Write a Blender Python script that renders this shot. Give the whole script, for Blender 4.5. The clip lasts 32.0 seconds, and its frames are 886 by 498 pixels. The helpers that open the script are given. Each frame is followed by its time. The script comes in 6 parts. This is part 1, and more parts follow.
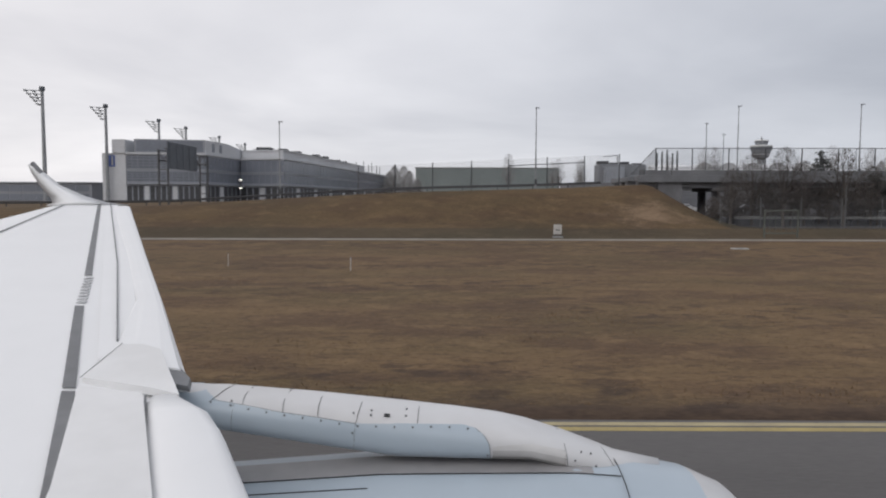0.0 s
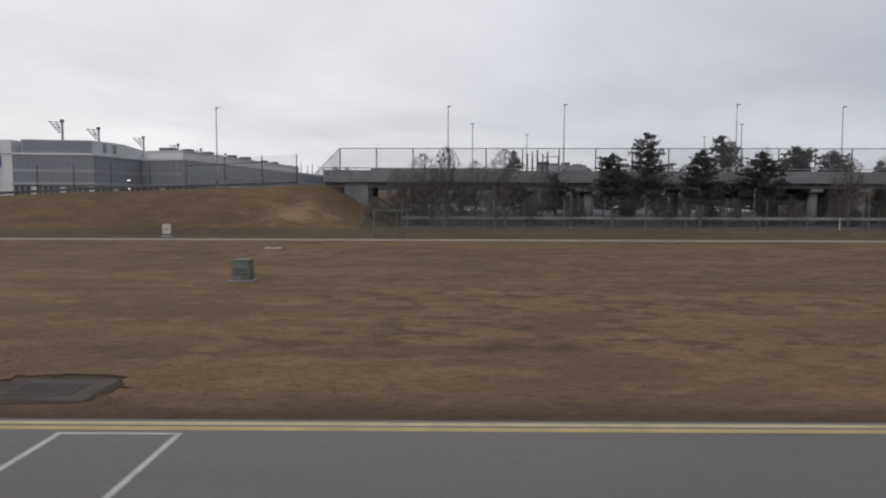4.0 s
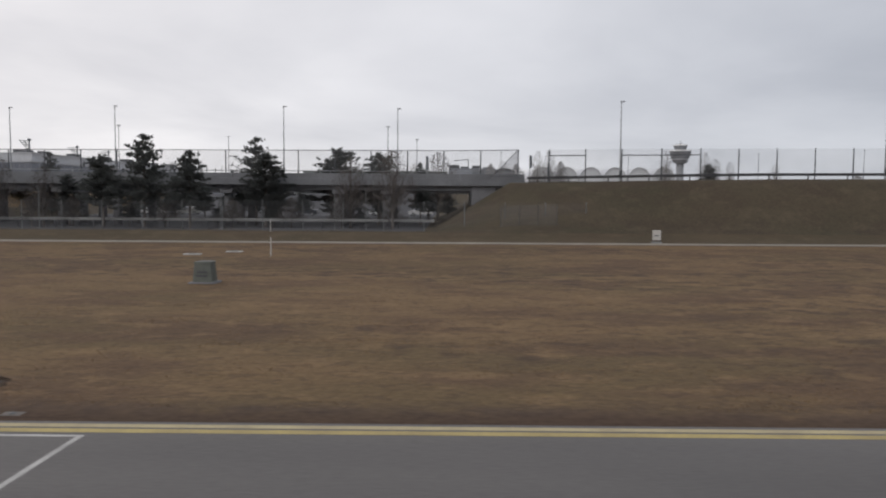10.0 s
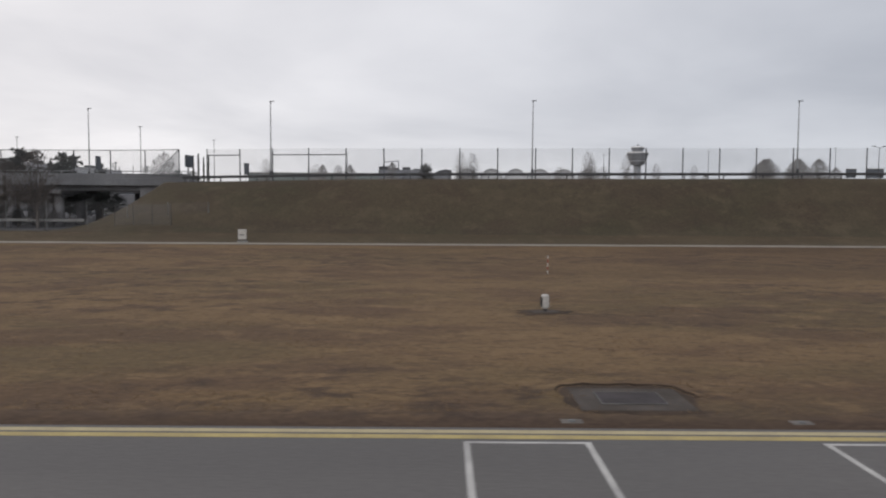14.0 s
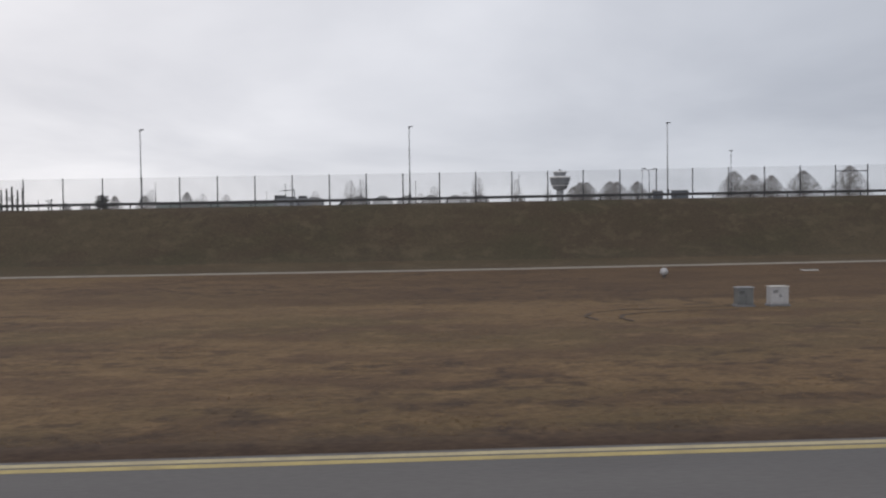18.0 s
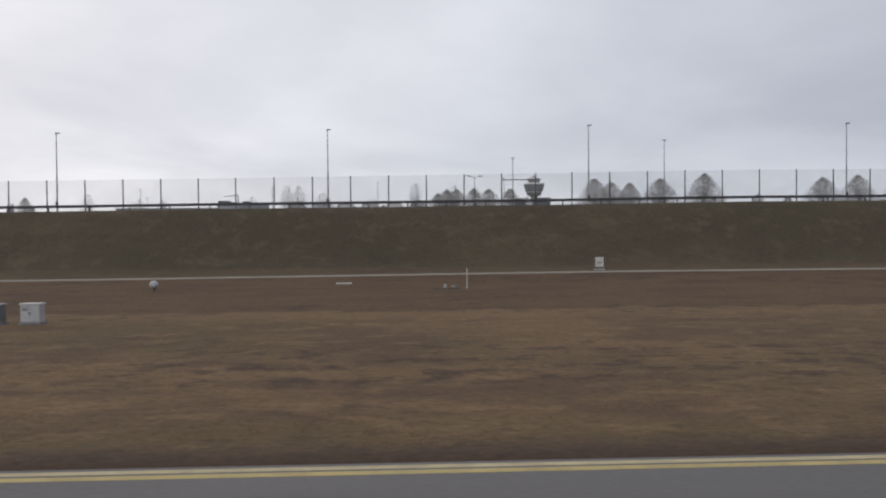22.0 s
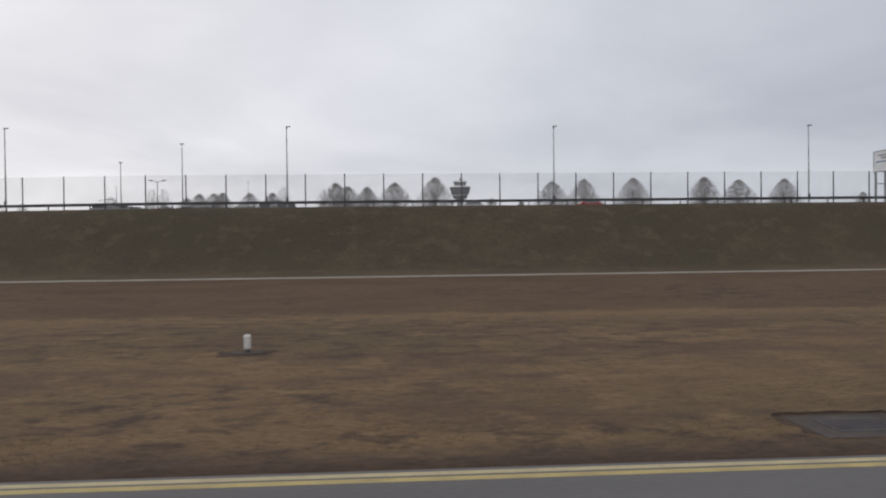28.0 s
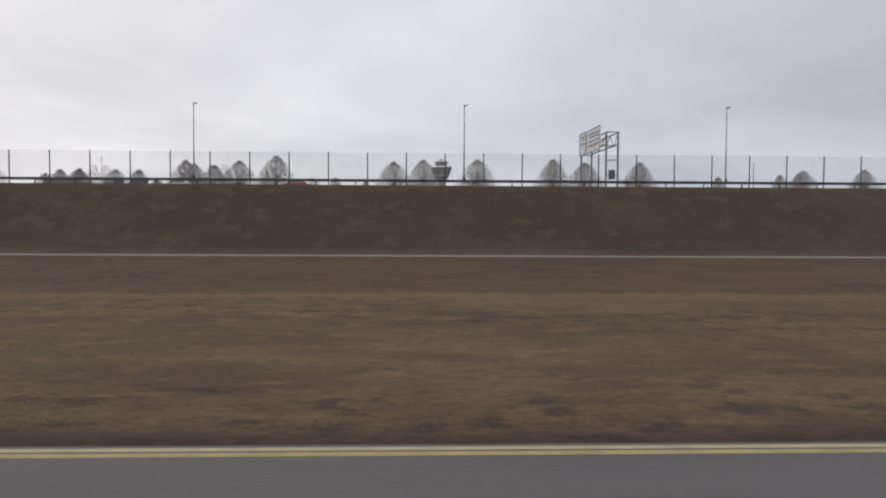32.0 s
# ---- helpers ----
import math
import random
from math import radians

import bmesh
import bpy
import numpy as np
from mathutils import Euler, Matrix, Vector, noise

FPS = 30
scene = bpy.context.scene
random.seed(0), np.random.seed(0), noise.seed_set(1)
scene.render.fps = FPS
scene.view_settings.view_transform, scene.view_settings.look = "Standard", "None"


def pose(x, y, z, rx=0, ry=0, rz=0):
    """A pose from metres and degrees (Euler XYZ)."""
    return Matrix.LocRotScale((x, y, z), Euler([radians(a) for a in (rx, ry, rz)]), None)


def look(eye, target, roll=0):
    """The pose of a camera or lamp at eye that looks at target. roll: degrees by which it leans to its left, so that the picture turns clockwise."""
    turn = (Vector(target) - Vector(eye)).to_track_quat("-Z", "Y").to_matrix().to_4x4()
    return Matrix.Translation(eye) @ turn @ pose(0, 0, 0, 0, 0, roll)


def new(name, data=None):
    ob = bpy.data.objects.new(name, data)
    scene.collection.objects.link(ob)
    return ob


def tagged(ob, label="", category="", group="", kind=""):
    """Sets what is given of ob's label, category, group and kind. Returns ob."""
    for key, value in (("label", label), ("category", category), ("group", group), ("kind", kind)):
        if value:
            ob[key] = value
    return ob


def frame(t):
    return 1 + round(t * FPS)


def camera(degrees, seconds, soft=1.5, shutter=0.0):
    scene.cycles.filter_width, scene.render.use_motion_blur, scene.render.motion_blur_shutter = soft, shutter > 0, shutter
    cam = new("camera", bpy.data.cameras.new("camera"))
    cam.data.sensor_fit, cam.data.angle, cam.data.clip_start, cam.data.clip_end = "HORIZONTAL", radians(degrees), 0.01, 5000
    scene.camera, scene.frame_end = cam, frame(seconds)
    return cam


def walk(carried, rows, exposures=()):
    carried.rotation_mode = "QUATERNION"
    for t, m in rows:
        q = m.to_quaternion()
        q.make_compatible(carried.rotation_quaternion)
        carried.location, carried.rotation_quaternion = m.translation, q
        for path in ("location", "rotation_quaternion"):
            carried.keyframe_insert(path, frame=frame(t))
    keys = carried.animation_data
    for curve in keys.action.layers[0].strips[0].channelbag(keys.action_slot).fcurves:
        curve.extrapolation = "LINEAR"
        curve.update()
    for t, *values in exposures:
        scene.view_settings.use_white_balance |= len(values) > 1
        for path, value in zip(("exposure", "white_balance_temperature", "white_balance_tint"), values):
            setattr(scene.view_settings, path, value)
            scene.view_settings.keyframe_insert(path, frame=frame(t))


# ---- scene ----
cam = camera(62.85, 32.0, soft=2.1, shutter=0.2)
# seconds, metres along the taxiway, yaw, pitch, lean
ROWS = [
    (0.0, 0.00, 0.09, -4.00, 0.17),
    (0.0334, 0.00, 0.09, -4.00, 0.17),
    (0.5, 4.88, 0.45, -3.97, 0.15),
    (1.0, 9.77, 0.58, -4.08, 0.16),
    (1.5, 14.65, 0.62, -3.98, 0.23),
    (2.0, 19.55, 0.49, -3.85, 0.17),
    (2.5, 24.45, 0.72, -4.03, 0.24),
    (3.0, 29.36, 0.53, -3.99, 0.09),
    (3.5, 34.27, 0.29, -3.91, 0.14),
    (5.5, 54.04, 0.33, -4.03, 0.37),
    (6.0, 58.99, 0.32, -3.94, 0.39),
    (6.5, 63.95, 0.33, -3.92, 0.42),
    (7.0, 68.93, 0.38, -3.88, 0.45),
    (7.5, 73.90, 0.32, -3.89, 0.45),
    (8.0, 78.86, 0.14, -3.76, 0.29),
    (8.5, 83.83, 0.16, -3.84, 0.46),
    (9.0, 88.80, 0.26, -3.69, 0.34),
    (9.5, 93.78, 0.61, -3.73, 0.36),
    (10.0, 98.77, 0.49, -3.66, 0.37),
    (10.5, 103.77, 0.71, -3.61, 0.35),
    (11.0, 108.79, 0.67, -3.49, 0.46),
    (11.5, 113.82, 0.75, -3.58, 0.32),
    (12.0, 118.85, 0.59, -3.64, 0.53),
    (12.5, 123.90, 0.48, -3.56, 0.39),
    (13.0, 128.95, 0.68, -3.57, 0.50),
    (13.5, 134.01, 0.30, -3.62, 0.44),
    (14.0, 139.08, -0.03, -3.51, 0.40),
    (14.5, 144.15, -0.25, -3.41, 0.25),
    (16.5, 164.37, -0.52, -2.67, -0.13),
    (17.0, 169.48, -0.46, -2.40, -0.29),
    (17.5, 174.59, -1.38, -1.96, -0.43),
    (18.0, 179.73, -3.06, -1.41, -0.76),
    (18.5, 184.87, -3.56, -0.97, -0.74),
    (19.0, 190.03, -2.75, -1.06, -0.81),
    (19.5, 195.20, -2.77, -1.05, -0.58),
    (20.0, 200.39, -2.43, -1.07, -0.49),
    (20.5, 205.61, -2.35, -1.12, -0.40),
    (21.0, 210.86, -2.45, -0.83, -0.61),
    (21.5, 216.14, -2.22, -0.96, -0.48),
    (22.0, 221.43, -2.33, -0.95, -0.49),
    (22.5, 226.73, -2.20, -1.04, -0.45),
    (23.0, 232.03, -2.11, -1.10, -0.48),
    (23.5, 237.34, -2.55, -0.96, -0.52),
    (24.0, 242.66, -2.33, -1.10, -0.34),
    (24.5, 247.98, -2.36, -1.09, -0.42),
    (26.5, 269.69, -2.88, -0.99, -0.39),
    (27.0, 275.22, -3.25, -0.96, -0.42),
    (27.5, 280.75, -3.75, -0.76, -0.58),
    (28.0, 286.30, -3.73, -0.74, -0.64),
    (28.5, 291.85, -3.52, -1.33, 0.02),
    (29.0, 297.42, -3.36, -1.54, 0.03),
    (29.5, 303.01, -3.54, -2.00, 0.03),
    (30.0, 308.62, -3.46, -2.15, -0.14),
    (30.5, 314.24, -3.59, -2.41, 0.01),
    (31.0, 319.86, -2.84, -2.40, 0.11),
    (31.5, 325.49, -2.74, -2.27, 0.11),
    (32.0, 331.11, -2.23, -2.30, 0.33),
]
EYE_HEIGHT = 4.5
# seconds, metres towards the grass: the aircraft wanders a little on its line
DRIFT = [(0.0, 0.0), (10.0, 0.05), (14.0, 0.10), (16.5, -0.10), (18.0, -0.26), (19.5, -0.20), (21.0, -0.03), (24.0, 0.33), (28.0, 0.36), (29.5, 0.26), (32.0, 0.14)]
# seconds, stops, kelvin, tint: the picture cools while the eastern sky fills it
BALANCE = [(0.0, 0.0, 6580, 10), (6.0, 0.0, 6640, 10), (14.0, 0.0, 6640, 10), (18.0, 0.0, 6540, 10), (21.0, 0.0, 6480, 10), (26.5, 0.0, 6500, 10), (29.5, 0.0, 6620, 10), (32.0, 0.0, 6620, 10)]
walk(cam, [(t, pose(x, np.interp(t, *zip(*DRIFT)), EYE_HEIGHT, 90 + pitch, 0, yaw) @ pose(0, 0, 0, 0, 0, lean)) for t, x, yaw, pitch, lean in ROWS], BALANCE)

# ---------------------------------------------------------------- sky and light
world = bpy.data.worlds.new("overcast_sky")
scene.world = world
world.use_nodes = True
wn, wl = world.node_tree.nodes, world.node_tree.links
wn.clear()


def wnode(kind, **sets):
    n = wn.new(kind)
    for k, v in sets.items():
        n.inputs[k].default_value = v
    return n


SUN_UP, SUN_ROUND = radians(38), radians(205)
sky = wn.new("ShaderNodeTexSky")
sky.sky_type, sky.sun_disc, sky.sun_elevation, sky.sun_rotation = "NISHITA", False, SUN_UP, SUN_ROUND
coord = wn.new("ShaderNodeTexCoord")
sep = wn.new("ShaderNodeSeparateXYZ")
wl.new(coord.outputs["Generated"], sep.inputs[0])
height = wn.new("ShaderNodeMath")
height.operation = "MAXIMUM"
height.inputs[1].default_value = 0.0
wl.new(sep.outputs["Z"], height.inputs[0])
lift = wn.new("ShaderNodeMath")
lift.inputs[1].default_value = 0.16
wl.new(height.outputs[0], lift.inputs[0])
plane = []
for axis in ("X", "Y"):
    q = wn.new("ShaderNodeMath")
    q.operation = "DIVIDE"
    wl.new(sep.outputs[axis], q.inputs[0])
    wl.new(lift.outputs[0], q.inputs[1])
    plane.append(q)
cloud_at = wn.new("ShaderNodeCombineXYZ")
wl.new(plane[0].outputs[0], cloud_at.inputs[0])
wl.new(plane[1].outputs[0], cloud_at.inputs[1])
clouds = wnode("ShaderNodeTexNoise", Scale=0.6, Detail=6.0, Roughness=0.5, Distortion=0.3)
wl.new(cloud_at.outputs[0], clouds.inputs["Vector"])
ramp = wn.new("ShaderNodeValToRGB")
ramp.color_ramp.elements[0].position, ramp.color_ramp.elements[0].color = 0.30, (0.54, 0.555, 0.60, 1)
ramp.color_ramp.elements[1].position, ramp.color_ramp.elements[1].color = 0.70, (0.80, 0.81, 0.845, 1)
wl.new(clouds.outputs[0], ramp.inputs[0])
thin = wnode("ShaderNodeMix")
thin.data_type = "RGBA"
thin.inputs["Factor"].default_value = 0.96
dim = wn.new("ShaderNodeVectorMath")
dim.operation = "SCALE"
dim.inputs["Scale"].default_value = 0.10
wl.new(sky.outputs[0], dim.inputs[0])
wl.new(dim.outputs[0], thin.inputs["A"])
wl.new(ramp.outputs[0], thin.inputs["B"])
# the cloud layer is thinner, and so brighter, towards the west
west = wn.new("ShaderNodeMapRange")
west.inputs["From Min"].default_value, west.inputs["From Max"].default_value = -0.6, 0.6
west.inputs["To Min"].default_value, west.inputs["To Max"].default_value = 1.26, 0.84
wl.new(sep.outputs["X"], west.inputs["Value"])
back = wnode("ShaderNodeBackground")
wl.new(west.outputs[0], back.inputs["Strength"])
tint = wn.new("ShaderNodeMix")
tint.data_type = "RGBA"
tint.inputs["A"].default_value, tint.inputs["B"].default_value = (1.03, 1.0, 0.985, 1), (0.965, 0.995, 1.045, 1)
across = wn.new("ShaderNodeMapRange")
across.inputs["From Min"].default_value, across.inputs["From Max"].default_value = -0.5, 0.5
wl.new(sep.outputs["X"], across.inputs["Value"])
wl.new(across.outputs[0], tint.inputs["Factor"])
hue = wn.new("ShaderNodeVectorMath")
hue.operation = "MULTIPLY"
wl.new(thin.outputs["Result"], hue.inputs[0])
wl.new(tint.outputs["Result"], hue.inputs[1])
wl.new(hue.outputs[0], back.inputs["Color"])
wl.new(back.outputs[0], wn.new("ShaderNodeOutputWorld").inputs[0])

sun_data = bpy.data.lights.new("sun", "SUN")
sun_data.energy, sun_data.angle, sun_data.color = 0.5, radians(40), (1.0, 0.97, 0.93)
sun = new("sun", sun_data)
sun.matrix_world = look((0, 0, 60), (0 + math.sin(SUN_ROUND) * -60, math.cos(SUN_ROUND) * -60, 60 - 60 * math.tan(SUN_UP)))
scene.view_settings.exposure = 0.0

# ---------------------------------------------------------------- materials


def material(name, base, other=None, rough=0.8, metal=0.0, fine=8.0, coarse=0.6, bump=0.15, stretch=(1, 1, 1), per_object=0.0, spread=(0.35, 0.65), detail=6.0, grit=0.22):
    """Two colours mixed by a coarse noise, with a fine noise for grain and relief, at world size."""
    m = bpy.data.materials.new(name)
    m.use_nodes = True
    ns, ls = m.node_tree.nodes, m.node_tree.links
    b = ns["Principled BSDF"]
    other = other or tuple(c * 0.72 for c in base)
    geo = ns.new("ShaderNodeNewGeometry")
    mapped = ns.new("ShaderNodeVectorMath")
    mapped.operation = "MULTIPLY"
    mapped.inputs[1].default_value = stretch
    ls.new(geo.outputs["Position"], mapped.inputs[0])
    big = ns.new("ShaderNodeTexNoise")
    big.inputs["Scale"].default_value, big.inputs["Detail"].default_value = coarse, detail
    small = ns.new("ShaderNodeTexNoise")
    small.inputs["Scale"].default_value, small.inputs["Detail"].default_value = fine, 4.0
    for n in (big, small):
        ls.new(mapped.outputs[0], n.inputs["Vector"])
    r = ns.new("ShaderNodeMapRange")
    r.inputs["From Min"].default_value, r.inputs["From Max"].default_value = spread
    ls.new(big.outputs[0], r.inputs["Value"])
    mix = ns.new("ShaderNodeMix")
    mix.data_type = "RGBA"
    mix.inputs["A"].default_value, mix.inputs["B"].default_value = (*base, 1), (*other, 1)
    ls.new(r.outputs[0], mix.inputs["Factor"])
    grain = ns.new("ShaderNodeMapRange")
    grain.inputs["To Min"].default_value, grain.inputs["To Max"].default_value = 1 - grit, 1 + grit
    ls.new(small.outputs[0], grain.inputs["Value"])
    tone = ns.new("ShaderNodeVectorMath")
    tone.operation = "SCALE"
    ls.new(mix.outputs["Result"], tone.inputs[0])
    ls.new(grain.outputs[0], tone.inputs["Scale"])
    last = tone
    if per_object:
        info = ns.new("ShaderNodeObjectInfo")
        vary = ns.new("ShaderNodeMapRange")
        vary.inputs["To Min"].default_value, vary.inputs["To Max"].default_value = 1 - per_object, 1 + per_object
        ls.new(info.outputs["Random"], vary.inputs["Value"])
        last = ns.new("ShaderNodeVectorMath")
        last.operation = "SCALE"
        ls.new(tone.outputs[0], last.inputs[0])
        ls.new(vary.outputs[0], last.inputs["Scale"])
    ls.new(last.outputs[0], b.inputs["Base Color"])
    b.inputs["Roughness"].default_value, b.inputs["Metallic"].default_value = rough, metal
    if bump:
        bn = ns.new("ShaderNodeBump")
        bn.inputs["Strength"].default_value, bn.inputs["Distance"].default_value = bump, 0.05
        ls.new(small.outputs[0], bn.inputs["Height"])
        ls.new(bn.outputs[0], b.inputs["Normal"])
    return m


def let_through(m, share):
    """Thin foliage passes part of the light on to its far side."""
    ns, ls = m.node_tree.nodes, m.node_tree.links
    b = ns["Principled BSDF"]
    thin_leaf = ns.new("ShaderNodeBsdfTranslucent")
    ls.new(b.inputs["Base Color"].links[0].from_socket, thin_leaf.inputs["Color"])
    both = ns.new("ShaderNodeMixShader")
    both.inputs[0].default_value = share
    ls.new(b.outputs[0], both.inputs[1])
    ls.new(thin_leaf.outputs[0], both.inputs[2])
    ls.new(both.outputs[0], ns["Material Output"].inputs["Surface"])


def field_of(ns, ls, where, stretch, limits, rough=0.55, detail=6.0):
    """A noise over the ground, stretched and cut to a range from 0 to 1."""
    sc = ns.new("ShaderNodeVectorMath")
    sc.operation = "MULTIPLY"
    sc.inputs[1].default_value = stretch
    ls.new(where, sc.inputs[0])
    n = ns.new("ShaderNodeTexNoise")
    n.inputs["Scale"].default_value, n.inputs["Detail"].default_value, n.inputs["Roughness"].default_value = 1.0, detail, rough
    ls.new(sc.outputs[0], n.inputs["Vector"])
    r = ns.new("ShaderNodeMapRange")
    r.interpolation_type = "SMOOTHSTEP"
    r.inputs["From Min"].default_value, r.inputs["From Max"].default_value = limits
    ls.new(n.outputs[0], r.inputs["Value"])
    return r.outputs[0], n.outputs[0]


def times(ns, ls, a, b):
    m = ns.new("ShaderNodeMath")
    m.operation = "MULTIPLY"
    ls.new(a, m.inputs[0])
    if isinstance(b, float):
        m.inputs[1].default_value = b
    else:
        ls.new(b, m.inputs[1])
    return m.outputs[0]


def grass_material(name, straw, olive, earth, soil, patches=1.0, clods=0.75, verge=None, grit=0.30, worn=None):
    """Winter grass: wide patches of straw and olive, torn earth-brown stretches, clods of bare soil and pale tufts.
    verge: (straw, olive) of a longer, greener sward that begins behind a ragged line and thickens eastwards."""
    m = bpy.data.materials.new(name)
    m.use_nodes = True
    ns, ls = m.node_tree.nodes, m.node_tree.links
    b = ns["Principled BSDF"]
    geo = ns.new("ShaderNodeNewGeometry")
    where = geo.outputs["Position"]

    def mixed(factor, a, c):
        mix = ns.new("ShaderNodeMix")
        mix.data_type = "RGBA"
        ls.new(factor, mix.inputs["Factor"])
        for key, v in (("A", a), ("B", c)):
            if isinstance(v, tuple):
                mix.inputs[key].default_value = (*v, 1)
            else:
                ls.new(v, mix.inputs[key])
        return mix.outputs["Result"]

    wide = field_of(ns, ls, where, (0.055, 0.11, 0.1), (0.40, 0.62), 0.5)[0]
    tone = mixed(wide, straw, olive)
    torn = field_of(ns, ls, where, (0.13, 0.26, 0.25), (0.44, 0.62), 0.55, 4.0)[0]
    tone = mixed(times(ns, ls, torn, 0.8 * patches), tone, earth)
    tufts = field_of(ns, ls, where, (0.45, 0.62, 0.6), (0.50, 0.70), 0.60, 4.0)[0]
    tone = mixed(times(ns, ls, tufts, 0.6), tone, tuple(min(1.0, c * 1.32) for c in straw))
    if verge:
        ragged = field_of(ns, ls, where, (0.35, 0.35, 0.35), (0.0, 1.0), 0.6)[1]
        sep = ns.new("ShaderNodeSeparateXYZ")
        ls.new(where, sep.inputs[0])
        edge = ns.new("ShaderNodeMath")
        edge.operation = "MULTIPLY_ADD"
        edge.inputs[1].default_value = 6.0
        ls.new(ragged, edge.inputs[0])
        ls.new(sep.outputs["Y"], edge.inputs[2])
        steps = []
        for sock, lo, hi, a, c in ((edge.outputs[0], 46.6, 49.0, 0.0, 1.0), (sep.outputs["X"], 120.0, 205.0, 0.22, 1.0), (sep.outputs["Y"], 37.0, 44.0, 0.0, 1.0), (edge.outputs[0], 46.4, 48.6, 1.0, 0.0)):
            r = ns.new("ShaderNodeMapRange")
            r.interpolation_type = "SMOOTHSTEP"
            for key, v in (("From Min", lo), ("From Max", hi), ("To Min", a), ("To Max", c)):
                r.inputs[key].default_value = v
            ls.new(sock, r.inputs["Value"])
            steps.append(r.outputs[0])
        # paler mown strip before the line, greener sward behind it
        pale = times(ns, ls, times(ns, ls, steps[2], steps[3]), 0.8)
        tone = mixed(times(ns, ls, pale, steps[1]), tone, tuple(c * 1.12 for c in straw))
        sward = mixed(torn, verge[0], verge[1])
        tone = mixed(times(ns, ls, steps[0], steps[1]), tone, sward)
    if verge:
        # torn, darker earth along the pavement's edge
        rim = ns.new("ShaderNodeMath")
        rim.operation = "MULTIPLY_ADD"
        rim.inputs[1].default_value = -2.6
        ls.new(field_of(ns, ls, where, (0.9, 1.2, 1.0), (0.0, 1.0), 0.65)[1], rim.inputs[0])
        ls.new(sep.outputs["Y"], rim.inputs[2])
        r = ns.new("ShaderNodeMapRange")
        r.interpolation_type = "SMOOTHSTEP"
        for key, v in (("From Min", 13.5), ("From Max", 15.3), ("To Min", 0.9), ("To Max", 0.0)):
            r.inputs[key].default_value = v
        ls.new(rim.outputs[0], r.inputs["Value"])
        tone = mixed(r.outputs[0], tone, tuple(c * 1.25 for c in soil))
    if worn:
        spot, reach, colour = worn
        off = ns.new("ShaderNodeVectorMath")
        off.operation = "SUBTRACT"
        off.inputs[1].default_value = spot
        ls.new(where, off.inputs[0])
        squash = ns.new("ShaderNodeVectorMath")
        squash.operation = "MULTIPLY"
        squash.inputs[1].default_value = (0.6, 1.0, 0.5)
        ls.new(off.outputs[0], squash.inputs[0])
        far = ns.new("ShaderNodeVectorMath")
        far.operation = "LENGTH"
        ls.new(squash.outputs[0], far.inputs[0])
        rag = ns.new("ShaderNodeMath")
        rag.operation = "MULTIPLY_ADD"
        rag.inputs[1].default_value = reach * 2.4
        ls.new(field_of(ns, ls, where, (0.4, 0.5, 0.5), (0.0, 1.0), 0.65)[1], rag.inputs[0])
        ls.new(far.outputs["Value"], rag.inputs[2])
        r = ns.new("ShaderNodeMapRange")
        r.interpolation_type = "SMOOTHSTEP"
        for key, v in (("From Min", reach * 1.3), ("From Max", reach * 2.4), ("To Min", 0.85), ("To Max", 0.0)):
            r.inputs[key].default_value = v
        ls.new(rag.outputs[0], r.inputs["Value"])
        tone = mixed(r.outputs[0], tone, colour)
    where_soil = field_of(ns, ls, where, (0.03, 0.10, 0.1), (0.44, 0.58), 0.5, 3.0)[0]
    clod = field_of(ns, ls, where, (0.60, 0.85, 0.7), (0.49, 0.63), 0.66, 6.0)[0]
    tone = mixed(times(ns, ls, times(ns, ls, where_soil, clod), clods), tone, soil)
    crumbs = field_of(ns, ls, where, (1.3, 2.4, 2.0), (0.52, 0.60), 0.7, 5.0)[0]
    tone = mixed(times(ns, ls, crumbs, 0.5 * clods), tone, soil)
    fine = field_of(ns, ls, where, (4.0, 6.0, 5.0), (0.0, 1.0), 0.6, 4.0)[1]
    grain = ns.new("ShaderNodeMapRange")
    grain.inputs["From Min"].default_value, grain.inputs["From Max"].default_value = 0.25, 0.75
    grain.inputs["To Min"].default_value, grain.inputs["To Max"].default_value = 1 - grit, 1 + grit
    ls.new(fine, grain.inputs["Value"])
    depth = grain.outputs[0]
    if verge:
        # the turf grows deeper in tone towards the east
        east_tone = ns.new("ShaderNodeMapRange")
        east_tone.interpolation_type = "SMOOTHSTEP"
        for key, v in (("From Min", 110.0), ("From Max", 210.0), ("To Min", 1.07), ("To Max", 0.92)):
            east_tone.inputs[key].default_value = v
        ls.new(sep.outputs["X"], east_tone.inputs["Value"])
        depth = times(ns, ls, depth, east_tone.outputs[0])
    last = ns.new("ShaderNodeVectorMath")
    last.operation = "SCALE"
    ls.new(tone, last.inputs[0])
    ls.new(depth, last.inputs["Scale"])
    ls.new(last.outputs[0], b.inputs["Base Color"])
    b.inputs["Roughness"].default_value = 0.95
    b.inputs["Specular IOR Level"].default_value = 0.2
    bn = ns.new("ShaderNodeBump")
    bn.inputs["Strength"].default_value, bn.inputs["Distance"].default_value = 0.5, 0.05
    ls.new(fine, bn.inputs["Height"])
    ls.new(bn.outputs[0], b.inputs["Normal"])
    return m


